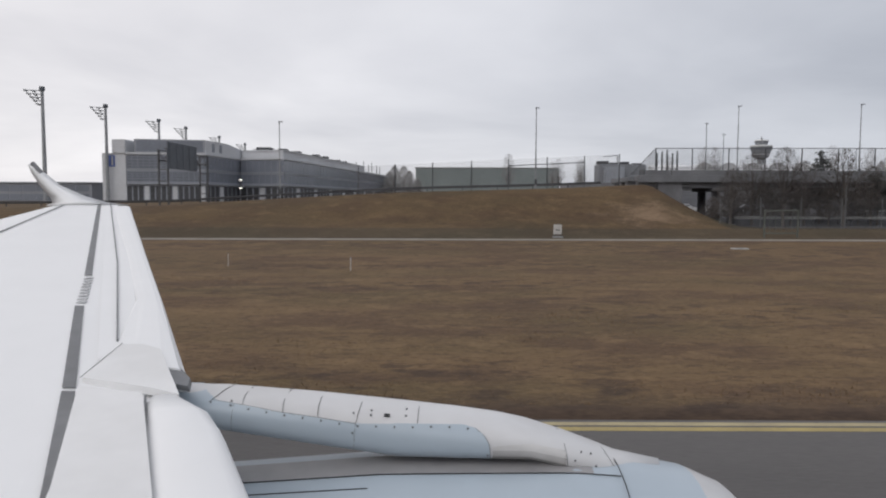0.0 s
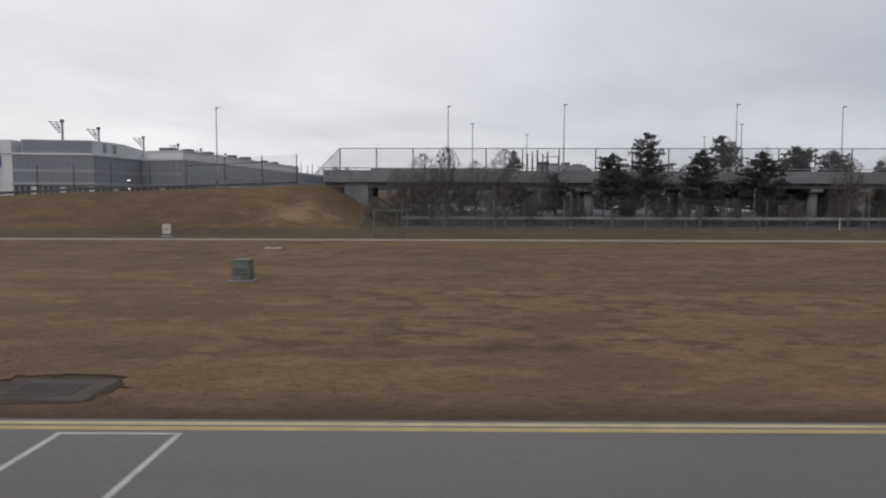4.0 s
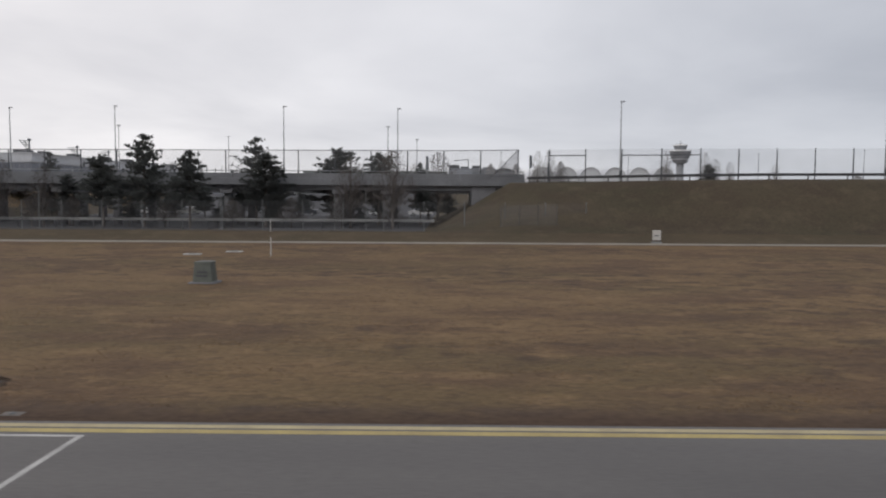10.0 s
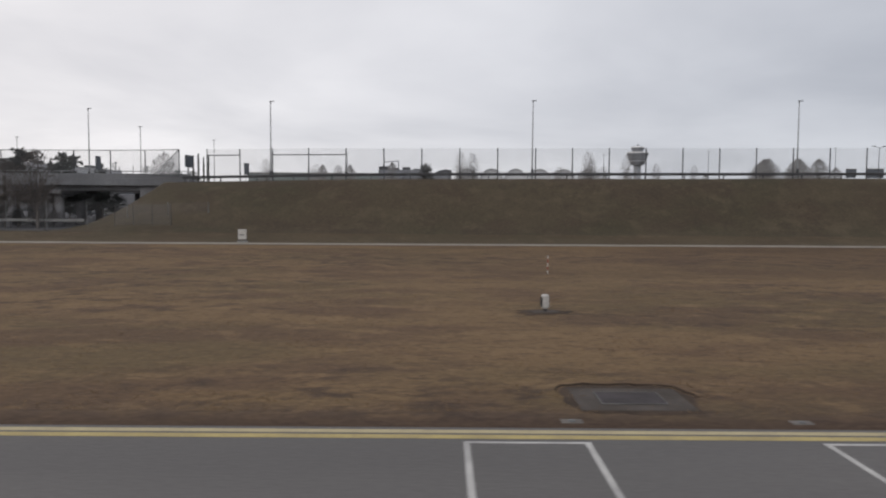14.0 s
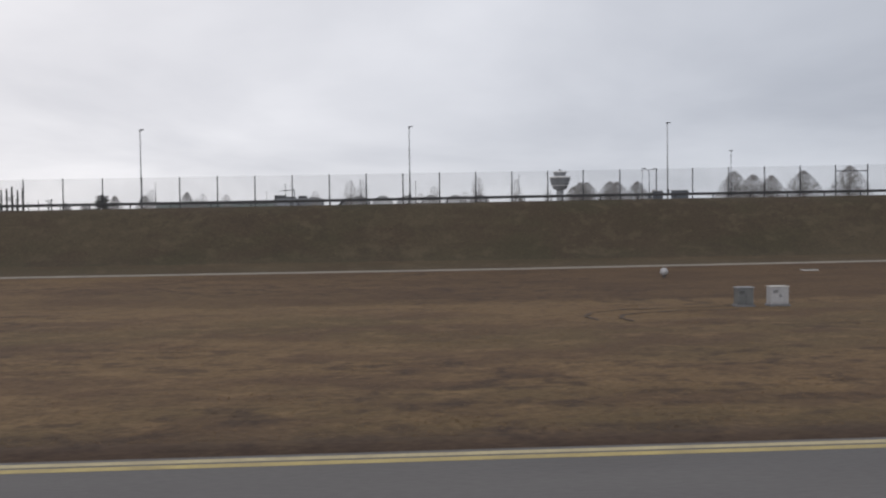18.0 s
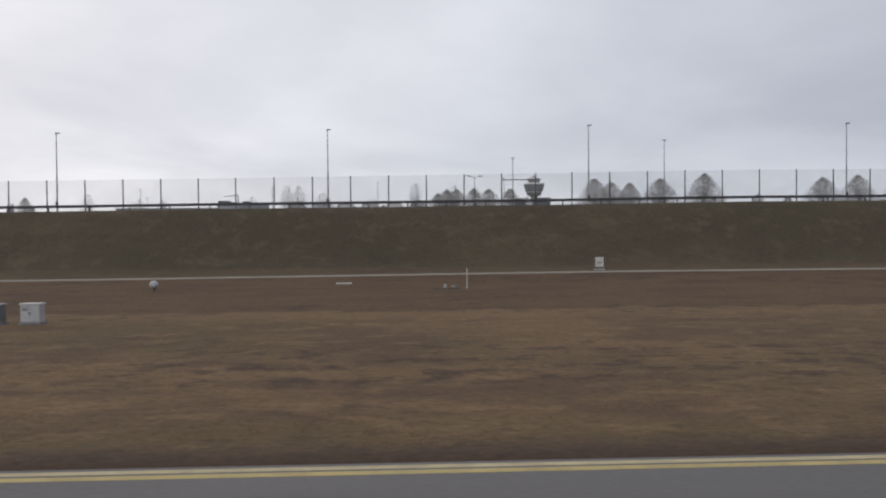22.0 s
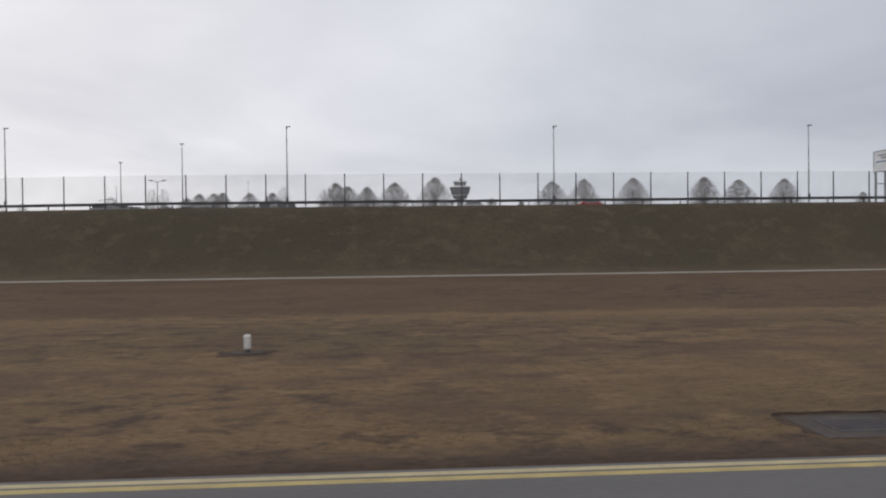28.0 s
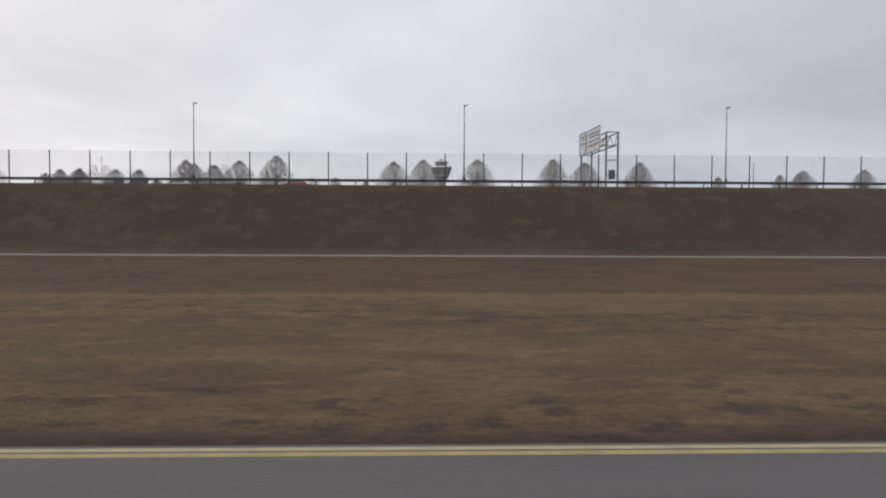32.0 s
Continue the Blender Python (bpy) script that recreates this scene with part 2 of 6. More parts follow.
GRASS = grass_material("dry_grass", (0.163, 0.107, 0.058), (0.121, 0.085, 0.046), (0.104, 0.066, 0.042), (0.056, 0.039, 0.030), clods=0.8, verge=((0.118, 0.075, 0.043), (0.096, 0.061, 0.037)), grit=0.26)
VERGE = grass_material("verge_grass", (0.092, 0.070, 0.045), (0.074, 0.059, 0.038), (0.078, 0.056, 0.037), (0.055, 0.043, 0.030), 0.7, 0.3, grit=0.2)
BANK = grass_material("bank_scrub", (0.077, 0.062, 0.042), (0.062, 0.053, 0.035), (0.066, 0.049, 0.036), (0.046, 0.039, 0.030), 0.7, 0.3, grit=0.2)
MOUND = grass_material("mound_grass", (0.128, 0.086, 0.047), (0.092, 0.066, 0.038), (0.090, 0.058, 0.036), (0.060, 0.044, 0.030), 0.9, 0.4, grit=0.25, worn=((22.5, 79.6, 2.6), 3.4, (0.235, 0.162, 0.105)))


def blade_material(name, dark, pale):
    """Dry blades, each of its own tone between dark and pale."""
    m = bpy.data.materials.new(name)
    m.use_nodes = True
    ns, ls = m.node_tree.nodes, m.node_tree.links
    geo = ns.new("ShaderNodeNewGeometry")
    mix = ns.new("ShaderNodeMix")
    mix.data_type = "RGBA"
    mix.inputs["A"].default_value, mix.inputs["B"].default_value = (*dark, 1), (*pale, 1)
    ls.new(geo.outputs["Random Per Island"], mix.inputs["Factor"])
    ls.new(mix.outputs["Result"], ns["Principled BSDF"].inputs["Base Color"])
    ns["Principled BSDF"].inputs["Roughness"].default_value = 0.9
    return m


STRAW = blade_material("straw", (0.118, 0.078, 0.042), (0.225, 0.150, 0.082))
EDGE_SOIL = material("edge_soil", (0.085, 0.056, 0.035), (0.055, 0.038, 0.027), 0.95, 0, 6, 0.4, 0.5, (0.3, 1, 1))
ASPHALT = material("asphalt", (0.120, 0.112, 0.107), (0.092, 0.086, 0.083), 0.7, 0, 14, 0.25, 0.2, (0.25, 1, 1))
LOWER_ROAD = material("lower_road", (0.095, 0.095, 0.10), (0.075, 0.075, 0.08), 0.85, 0, 6, 0.4, 0.2)
LOWER_ROAD.node_tree.nodes["Principled BSDF"].inputs["Specular IOR Level"].default_value = 0.1
ROAD = material("service_road", (0.27, 0.24, 0.20), (0.20, 0.178, 0.15), 0.85, 0, 5, 0.5, 0.2)
YELLOW = material("yellow_paint", (0.43, 0.34, 0.13), (0.33, 0.26, 0.11), 0.7, 0, 9, 1.2, 0.1)
CREAM = material("cream_paint", (0.46, 0.39, 0.22), (0.36, 0.30, 0.18), 0.7, 0, 9, 1.2, 0.1)
WHITE_PAINT = material("white_paint", (0.50, 0.49, 0.47), (0.34, 0.33, 0.32), 0.7, 0, 9, 1.2, 0.1)
CONCRETE = material("concrete", (0.30, 0.30, 0.29), (0.23, 0.23, 0.225), 0.85, 0, 5, 0.35, 0.25)
BRIDGE_CONCRETE = material("bridge_concrete", (0.195, 0.20, 0.21), (0.15, 0.153, 0.162), 0.85, 0, 5, 0.35, 0.25)
DARK_CONCRETE = material("stained_concrete", (0.20, 0.20, 0.21), (0.15, 0.15, 0.157), 0.85, 0, 6, 0.6, 0.25)
PALE_CONCRETE = material("pale_concrete", (0.42, 0.42, 0.40), (0.33, 0.33, 0.32), 0.85, 0, 5, 0.6, 0.2)
GALV = material("galvanised_steel", (0.34, 0.35, 0.36), (0.26, 0.27, 0.28), 0.5, 0.6, 6, 1.0, 0.05)
DARK_STEEL = material("dark_steel", (0.085, 0.087, 0.094), (0.065, 0.067, 0.072), 0.6, 0.3, 6, 1.0, 0.05)
RAIL_STEEL = material("weathered_rail", (0.095, 0.095, 0.10), (0.07, 0.07, 0.074), 0.6, 0.4, 6, 0.8, 0.05)
SIGN_WHITE = material("sign_white", (0.50, 0.48, 0.45), (0.43, 0.415, 0.39), 0.6, 0, 9, 2.0, 0.02)
SIGN_GREY = material("sign_grey", (0.10, 0.115, 0.135), (0.08, 0.09, 0.105), 0.6, 0, 6, 1.0, 0.02)
BLACK = material("black_paint", (0.025, 0.025, 0.027), None, 0.6, 0, 6, 1, 0.02)
CABINET_GREY = material("cabinet_grey", (0.15, 0.155, 0.155), (0.12, 0.125, 0.125), 0.6, 0, 6, 1, 0.03)
GREY_GREEN = material("grey_green_shell", (0.112, 0.120, 0.104), (0.084, 0.091, 0.079), 0.6, 0, 6, 1.2, 0.05)
BARK = material("bark", (0.13, 0.115, 0.105), (0.09, 0.08, 0.073), 0.95, 0, 12, 1.5, 0.3, per_object=0.15)
TWIG = material("twigs", (0.33, 0.32, 0.315), (0.27, 0.26, 0.255), 0.95, 0, 12, 1.5, 0, per_object=0.12)
SHRUB_TWIG = material("shrub_twigs", (0.115, 0.10, 0.092), (0.08, 0.07, 0.066), 0.95, 0, 12, 1.5, 0, per_object=0.15)
NEEDLES = material("needles", (0.125, 0.132, 0.126), (0.098, 0.104, 0.101), 0.9, 0, 6, 1.2, 0, per_object=0.2)
let_through(NEEDLES, 0.35)
GLASS_BAND = material("curtain_glass", (0.21, 0.225, 0.262), (0.175, 0.19, 0.222), 0.25, 0, 2, 0.1, 0)
PANEL = material("facade_panel", (0.30, 0.315, 0.34), (0.25, 0.262, 0.285), 0.6, 0, 3, 0.08, 0.02, per_object=0.08)
PANEL_WHITE = material("facade_white", (0.60, 0.61, 0.63), (0.52, 0.53, 0.55), 0.6, 0, 3, 0.08, 0.02)
SPANDREL = material("facade_spandrel", (0.30, 0.318, 0.35), (0.255, 0.27, 0.30), 0.5, 0, 3, 0.08, 0.02, per_object=0.1)
MINT = material("mint_cladding", (0.215, 0.250, 0.245), (0.185, 0.217, 0.212), 0.6, 0, 1, 0.05, 0.02)
TOWER_BODY = material("tower_cladding", (0.225, 0.235, 0.255), (0.19, 0.20, 0.215), 0.6, 0, 1, 0.08, 0.02)
TOWER_SHAFT = material("tower_shaft", (0.30, 0.31, 0.325), (0.26, 0.27, 0.285), 0.7, 0, 1, 0.08, 0.05)
TYRE = material("tyre", (0.03, 0.03, 0.03), None, 0.9, 0, 12, 2, 0.1)
CAR_WHITE = material("car_white", (0.68, 0.68, 0.68), (0.62, 0.62, 0.62), 0.3, 0, 4, 1, 0)
CAR_GREY = material("car_grey", (0.33, 0.33, 0.32), (0.29, 0.29, 0.28), 0.3, 0.3, 4, 1, 0)
CAR_RED = material("car_red", (0.30, 0.035, 0.03), (0.25, 0.03, 0.027), 0.3, 0, 4, 1, 0)
CAR_DARK = material("car_dark", (0.05, 0.055, 0.065), (0.04, 0.044, 0.05), 0.3, 0, 4, 1, 0)
WING_WHITE = material("wing_white", (0.85, 0.855, 0.86), (0.835, 0.84, 0.845), 0.4, 0, 3.0, 0.9, 0.0, grit=0.02)
WING_DIRTY = material("wing_grey_white", (0.81, 0.81, 0.81), (0.74, 0.74, 0.735), 0.4, 0, 5.0, 1.6, 0.0, grit=0.04)
NACELLE = material("nacelle_blue_grey", (0.47, 0.54, 0.60), (0.44, 0.51, 0.57), 0.35, 0, 3.0, 0.9, 0.0, grit=0.05)
PYLON_PALE = material("pylon_pale", (0.70, 0.70, 0.705), (0.61, 0.605, 0.605), 0.4, 0, 4.0, 1.4, 0.0, grit=0.06)
STRIPE = material("wing_stripe_grey", (0.20, 0.205, 0.215), (0.16, 0.163, 0.17), 0.6, 0, 12, 3, 0.02)
RUBBER = material("rubber_seal", (0.035, 0.035, 0.037), None, 0.8, 0, 12, 3, 0.02)
FAINT_STRIPE = material("wing_stripe_faint", (0.50, 0.505, 0.515), (0.44, 0.445, 0.455), 0.6, 0, 12, 3, 0.02)
VAULT = material("vault_sheet", (0.68, 0.69, 0.71), (0.62, 0.63, 0.65), 0.6, 0, 1, 0.1, 0)
TENT = material("white_roof_sheet", (0.85, 0.85, 0.85), (0.80, 0.80, 0.80), 0.6, 0, 1, 0.1, 0)


def see_through(name, colour, cover):
    """Fine wire netting: too fine to tell the wires apart, so it covers a share of what lies behind."""
    m = bpy.data.materials.new(name)
    m.use_nodes = True
    ns, ls = m.node_tree.nodes, m.node_tree.links
    b = ns["Principled BSDF"]
    geo = ns.new("ShaderNodeNewGeometry")
    n = ns.new("ShaderNodeTexNoise")
    n.inputs["Scale"].default_value = 0.8
    ls.new(geo.outputs["Position"], n.inputs["Vector"])
    r = ns.new("ShaderNodeMapRange")
    r.inputs["To Min"].default_value, r.inputs["To Max"].default_value = cover * 0.7, cover * 1.3
    ls.new(n.outputs[0], r.inputs["Value"])
    ls.new(r.outputs[0], b.inputs["Alpha"])
    b.inputs["Base Color"].default_value, b.inputs["Roughness"].default_value = (*colour, 1), 0.7
    return m


NETTING = see_through("wire_netting", (0.20, 0.20, 0.21), 0.16)
CHAIN_LINK = see_through("chain_link", (0.20, 0.20, 0.21), 0.07)

lamp_glow = bpy.data.materials.new("lit_window")
lamp_glow.use_nodes = True
lamp_glow.node_tree.nodes["Principled BSDF"].inputs["Emission Color"].default_value = (1.0, 0.95, 0.85, 1)
lamp_glow.node_tree.nodes["Principled BSDF"].inputs["Emission Strength"].default_value = 1.6

# ---------------------------------------------------------------- building helpers


def thing(name, x=0, y=0, z=0, turn=0, label="", category="", group="", kind=""):
    ob = new(name)
    ob.empty_display_size = 0.2
    ob.matrix_world = pose(x, y, z, 0, 0, turn)
    return tagged(ob, label, category, group, kind)


def mesh_of(name, bm, mats, smooth=False):
    me = bpy.data.meshes.new(name)
    bm.to_mesh(me)
    bm.free()
    for m in mats if isinstance(mats, (list, tuple)) else [mats]:
        me.materials.append(m)
    if smooth:
        me.polygons.foreach_set("use_smooth", [True] * len(me.polygons))
    return me


def part(name, bm, mats, parent=None, label="", at=None, smooth=False):
    """One mesh object under a thing or a part; bm may be a finished mesh that pieces share."""
    me = bm if isinstance(bm, bpy.types.Mesh) else mesh_of(name, bm, mats, smooth)
    ob = new(name, me)
    ob.parent = parent
    if at is not None:
        ob.matrix_basis = at
    return tagged(ob, label)


def box(bm, x0, x1, y0, y1, z0, z1, bevel=0.0):
    v = [bm.verts.new((x, y, z)) for z in (z0, z1) for x, y in ((x0, y0), (x1, y0), (x1, y1), (x0, y1))]
    faces = [bm.faces.new([v[i] for i in f]) for f in ((3, 2, 1, 0), (4, 5, 6, 7), (0, 1, 5, 4), (1, 2, 6, 5), (2, 3, 7, 6), (3, 0, 4, 7))]
    if bevel:
        edges = list({e for f in faces for e in f.edges})
        bmesh.ops.bevel(bm, geom=edges, offset=bevel, segments=1, affect="EDGES")
    return bm


def boxed(*args, **kw):
    return box(bmesh.new(), *args, **kw)


def tube(bm, p, q, r0, r1, n=6, caps=True):
    p, q = Vector(p), Vector(q)
    d = (q - p).normalized()
    a = d.orthogonal().normalized()
    b = d.cross(a)
    rings = []
    for c, r in ((p, r0), (q, r1)):
        rings.append([bm.verts.new(c + (a * math.cos(k * math.tau / n) + b * math.sin(k * math.tau / n)) * r) for k in range(n)])
    for k in range(n):
        bm.faces.new((rings[0][k], rings[0][(k + 1) % n], rings[1][(k + 1) % n], rings[1][k]))
    if caps:
        bm.faces.new(rings[0][::-1])
        bm.faces.new(rings[1])
    return bm


def loft(sections, close=True, caps=True):
    """A skin through rings of points, all with the same count."""
    bm = bmesh.new()
    rings = [[bm.verts.new(p) for p in s] for s in sections]
    n = len(rings[0])
    for a, b in zip(rings, rings[1:]):
        for k in range(n if close else n - 1):
            bm.faces.new((a[k], a[(k + 1) % n], b[(k + 1) % n], b[k]))
    if caps and close:
        bm.faces.new(rings[0][::-1])
        bm.faces.new(rings[-1])
    bmesh.ops.recalc_face_normals(bm, faces=bm.faces)
    return bm


def lathe(profile, n=24, caps=True):
    return loft([[(r * math.cos(k * math.tau / n), r * math.sin(k * math.tau / n), z) for k in range(n)] for r, z in profile], caps=caps)


# ---------------------------------------------------------------- the lie of the land
BANK_X = (-300, -60, -35, -22, -6, 14, 26, 105, 135, 170, 200, 235, 260, 400, 900)
BANK_Z = (3.0, 3.2, 3.5, 4.3, 5.2, 5.75, 6.3, 6.9, 7.4, 7.65, 7.9, 8.1, 8.35, 8.5, 8.5)
ROAD_X, ROAD_Z = (-100, 0, 130, 190, 240, 500), (0.45, 0.5, 0.6, 0.7, 0.98, 1.04)
LOW = 1.4


def bank_top(x):
    return float(np.interp(x, BANK_X, BANK_Z))


def road_height(x):
    return float(np.interp(x, ROAD_X, ROAD_Z))


def standing(x):
    """1 where the embankment stands, 0 where the underpass cuts through it."""
    return float(np.interp(x, (24.5, 33, 97, 106), (1, 0, 0, 1)))


def bank_edge(x):
    return float(np.interp(x, (100, 125), (87.5, 82.8)))


def fence_line(x):
    return float(np.interp(x, (100, 125), (90.0, 84.7)))


def ground_height(x, y):
    zr = road_height(x)
    if y < 14.54:
        return -0.08
    if y < 45:
        return 0.03 * noise.noise((x * 0.3, y * 0.5, 0))
    if y < 68.5:
        return zr * (y - 45) / 23.5
    if y < 71.6:
        return zr
    if y < 75.5:
        return zr + (LOW - zr) * (y - 71.6) / 3.9
    s = standing(x)
    top = bank_top(x)
    if y > 160:
        s = s + (1 - s) * min(1, (y - 160) / 22)
    low = LOW + max(0, min(1, (y - 90) / 40)) * 0.6
    full = low + (top - low) * s
    edge = bank_edge(x)
    if y < edge:
        k = (y - 75.5) / (edge - 75.5)
        k = k * k * (3 - 2 * k) * 0.35 + k * 0.65
        return LOW + (full - LOW) * k + 0.12 * noise.noise((x * 0.25, y * 0.4, 3)) * k * (1 - k) * 4
    return full


def make_ground():
    xs = [-2500, -1200, -600, -350, -220, -140, -100] + list(np.arange(-80, 22, 4)) + list(np.arange(22, 36, 1)) + list(np.arange(36, 95, 4)) + list(np.arange(95, 108, 1))
    xs += list(np.arange(108, 440, 4)) + [470, 520, 600, 750, 1000, 1600, 2600]
    ys = [-1500, -600, -200, -60, 14.52, 14.56, 15.5, 18, 21, 25, 30, 36, 42, 45, 50, 56, 62, 68.4, 68.5, 71.5, 71.6, 73.5, 75.5]
    ys += list(np.arange(76.3, 88.6, 0.8)) + [90, 95, 104, 115, 130, 145, 160, 166, 172, 182, 200, 260, 400, 700, 1200, 2200, 4200]
    nx = len(xs)
    verts = [(x, y, ground_height(x, y)) for y in ys for x in xs]
    faces, kinds = [], []
    for j in range(len(ys) - 1):
        y = (ys[j] + ys[j + 1]) / 2
        for i in range(nx - 1):
            x = (xs[i] + xs[i + 1]) / 2
            faces.append((j * nx + i, j * nx + i + 1, (j + 1) * nx + i + 1, (j + 1) * nx + i))
            if y < 71.5:
                k = 0
            elif y < 75.5:
                k = 1
            elif x < 30:
                k = 3
            elif 34 < x < 96 and 78 < y < 182:
                k = 4
            else:
                k = 2
            kinds.append(k)
    me = bpy.data.meshes.new("ground")
    me.from_pydata(verts, [], faces)
    for m in (GRASS, VERGE, BANK, MOUND, LOWER_ROAD):
        me.materials.append(m)
    me.polygons.foreach_set("material_index", kinds)
    me.polygons.foreach_set("use_smooth", [True] * len(kinds))
    return tagged(new("ground", me), "brown winter airfield grass rising to an embankment", "ground", kind="structure")


make_ground()


def strip(name, mat, x0, x1, y0, y1, height, step=10.0, thick=0.03, label="", category="road", parent=None):
    """A long flat strip that follows the ground."""
    xs = list(np.arange(x0, x1, step)) + [x1]
    bm = loft([[(x, y0, height(x)), (x, y1, height(x)), (x, y1, height(x) - thick), (x, y0, height(x) - thick)] for x in xs])
    ob = part(name, bm, mat, parent)
    return tagged(ob, label, category if parent is None else "", kind="structure" if parent is None else "")


taxiway = strip("taxiway", ASPHALT, -400, 900, -16, 14.52, lambda x: 0.0, 50, 0.06, "worn grey asphalt taxiway with painted edge lines", "taxiway")
strip("edge_line", CREAM, -400, 900, 14.15, 14.36, lambda x: 0.004, 50, 0.003, "faded cream outer edge line", parent=taxiway)
strip("edge_line", YELLOW, -400, 900, 13.82, 14.05, lambda x: 0.004, 50, 0.003, "faded yellow inner edge line", parent=taxiway)
strip("service_road", ROAD, -400, 900, 68.6, 71.4, lambda x: road_height(x) + 0.04, 10, 0.06, "narrow pale service road across the grass", "road")

# white outlined boxes across the taxiway edge
for x0 in (25.05, 31.74, 82.7, 89.38, 139.5, 146.35, 196.4, 203.13, 239.8, 246.38, 298.24):
    bm = bmesh.new()
    box(bm, x0, x0 + 2.42, 13.55, 13.65, 0.002, 0.006)
    box(bm, x0, x0 + 0.12, 3.0, 13.548, 0.002, 0.006)
    box(bm, x0 + 2.30, x0 + 2.42, 3.0, 13.548, 0.002, 0.006)
    part("marking", bm, WHITE_PAINT, taxiway, "white painted box outline")

# broken yellow line across the taxiway
for k in range(18):
    part("marking", boxed(296.48, 296.80, 13.16 - 1.5 * k, 13.80 - 1.5 * k, 0.002, 0.006), YELLOW, taxiway, "short yellow painted dash")

# ---------------------------------------------------------------- bridge over the underpass


def make_bridge():
    b = thing("road_bridge", 66, 90, LOW, label="grey concrete road bridge on dark piers over an underpass", category="bridge")
    x0, x1 = 24 - 66, 108 - 66
    up = lambda z: z - LOW
    part("deck", boxed(x0, x1, 0.25, 2.0, up(6.75), up(7.35), bevel=0.05), BRIDGE_CONCRETE, b, "narrow walkway deck")
    part("deck", boxed(x0, x1, 5.6, 15, up(6.75), up(7.35), bevel=0.05), BRIDGE_CONCRETE, b, "wide road deck")
    part("edge_beam", boxed(x0, x1, -0.25, 0.25, up(6.55), up(7.45), bevel=0.04), BRIDGE_CONCRETE, b, "grey concrete edge beam")
    n = 21
    w = (x1 - x0) / n
    panel = mesh_of("parapet_panel", boxed(0.02, w - 0.02, -0.16, 0.08, up(7.45), up(8.05), bevel=0.02), BRIDGE_CONCRETE)
    for k in range(n):
        part("parapet_panel", panel, None, b, at=pose(x0 + k * w, 0, 0))
    part("handrail", tube(bmesh.new(), (x0, -0.05, up(8.32)), (x1, -0.05, up(8.32)), 0.05, 0.05, 6), GALV, b)
    stub = mesh_of("rail_post", boxed(-0.04, 0.04, -0.09, 0.0, up(8.05), up(8.30)), GALV)
    for k in range(n + 1):
        part("rail_post", stub, None, b, at=pose(x0 + k * w if k < n else x1 - 0.05, 0, 0))
    girder = mesh_of("girder", boxed(x0, x1, -0.3, 0.3, up(5.95), up(6.75), bevel=0.04), DARK_CONCRETE)
    for y in (0.9, 6.4, 9.6, 13.4):
        part("girder", girder, None, b, at=pose(0, y, 0))
    pier = bmesh.new()
    tube(pier, (0, 0, -0.3), (0, 0, up(5.5)), 0.55, 0.55, 12)
    pier_mesh = mesh_of("pier", pier, DARK_CONCRETE, True)
    cap = mesh_of("pier_cap", boxed(-0.8, 0.8, -0.6, 13.0, up(5.5), up(5.95), bevel=0.05), DARK_CONCRETE)
    for x in (36, 50, 57, 71, 85, 91):
        part("pier_cap", cap, None, b, at=pose(x - 66, 0.7, 0))
        for y in (1.2, 6.5, 11.8):
            part("pier", pier_mesh, None, b, at=pose(x - 66, y, 0))
    for x in (28, 103):
        part("abutment", boxed(x - 66 - 1.5, x - 66 + 1.5, 0.3, 13.8, -0.4, up(6.75), bevel=0.05), DARK_CONCRETE, b)


make_bridge()

# second, farther carriageway under construction of the same road, seen through the opening
bm = boxed(20, 112, 118, 126, 6.0, 7.1, bevel=0.05)
far_deck = part("flyover", bm, DARK_CONCRETE)
tagged(far_deck, "dark concrete flyover behind the road bridge", "bridge")
pm = mesh_of("column", tube(bmesh.new(), (0, 0, 0), (0, 0, 4.3), 0.6, 0.6, 10), DARK_CONCRETE, True)
for x in (34, 52, 70, 88):
    part("column", pm, None, far_deck, at=pose(x, 122, 1.75))


# ---------------------------------------------------------------- netting fence and guard rail along the road
POSTS_BRIDGE = [26.06 + 4.5 * k for k in range(19)]
POSTS_BANK = [float(np.interp(k, (1, 2, 3, 4, 5, 10, 20, 22, 29, 30, 31, 41, 47, 95), (110.7, 114.9, 119.0, 123.4, 127.8, 149.8, 192.5, 201.0, 231.8, 235.8, 240.1, 285.0, 312.1, 528.1))) for k in range(1, 90)]


def fence_foot(x):
    return 7.4 if x < 108 else bank_top(x) - 0.1


def fence_top(x):
    return float(np.interp(x, (26, 107, 130, 200, 260, 500), (10.75, 10.95, 10.95, 11.5, 12.2, 12.4)))


def make_fence(name, xs, label, rail, net_mat, foot, top, line, radius=0.075, post_mat=DARK_STEEL):
    f = thing(name, xs[0], line(xs[0]), foot(xs[0]), label=label, category="fence")
    off = Vector((xs[0], line(xs[0]), foot(xs[0])))
    rows = [(Vector((x, line(x), foot(x))) - off, Vector((x, line(x), top(x))) - off) for x in xs]
    shared = mesh_of("post", tube(bmesh.new(), (0, 0, 0), (0, 0, 1), radius, radius * 0.9, 8), post_mat)
    for lo, hi in rows:
        part("post", shared, None, f, at=Matrix.Translation(lo) @ Matrix.Diagonal((1, 1, hi.z - lo.z, 1)))
    for (a, b), (c, d) in zip(rows, rows[1:]):
        bm = bmesh.new()
        e = Vector((0, 0, 0.12))
        bm.faces.new([bm.verts.new(p) for p in (a + e, c + e, d - e * 0.3, b - e * 0.3)])
        part("net_panel", bm, net_mat, f)
        if rail:
            part("top_rail", tube(bmesh.new(), b - e * 0.3, d - e * 0.3, 0.045, 0.045, 6), DARK_STEEL, f)
    return f, off


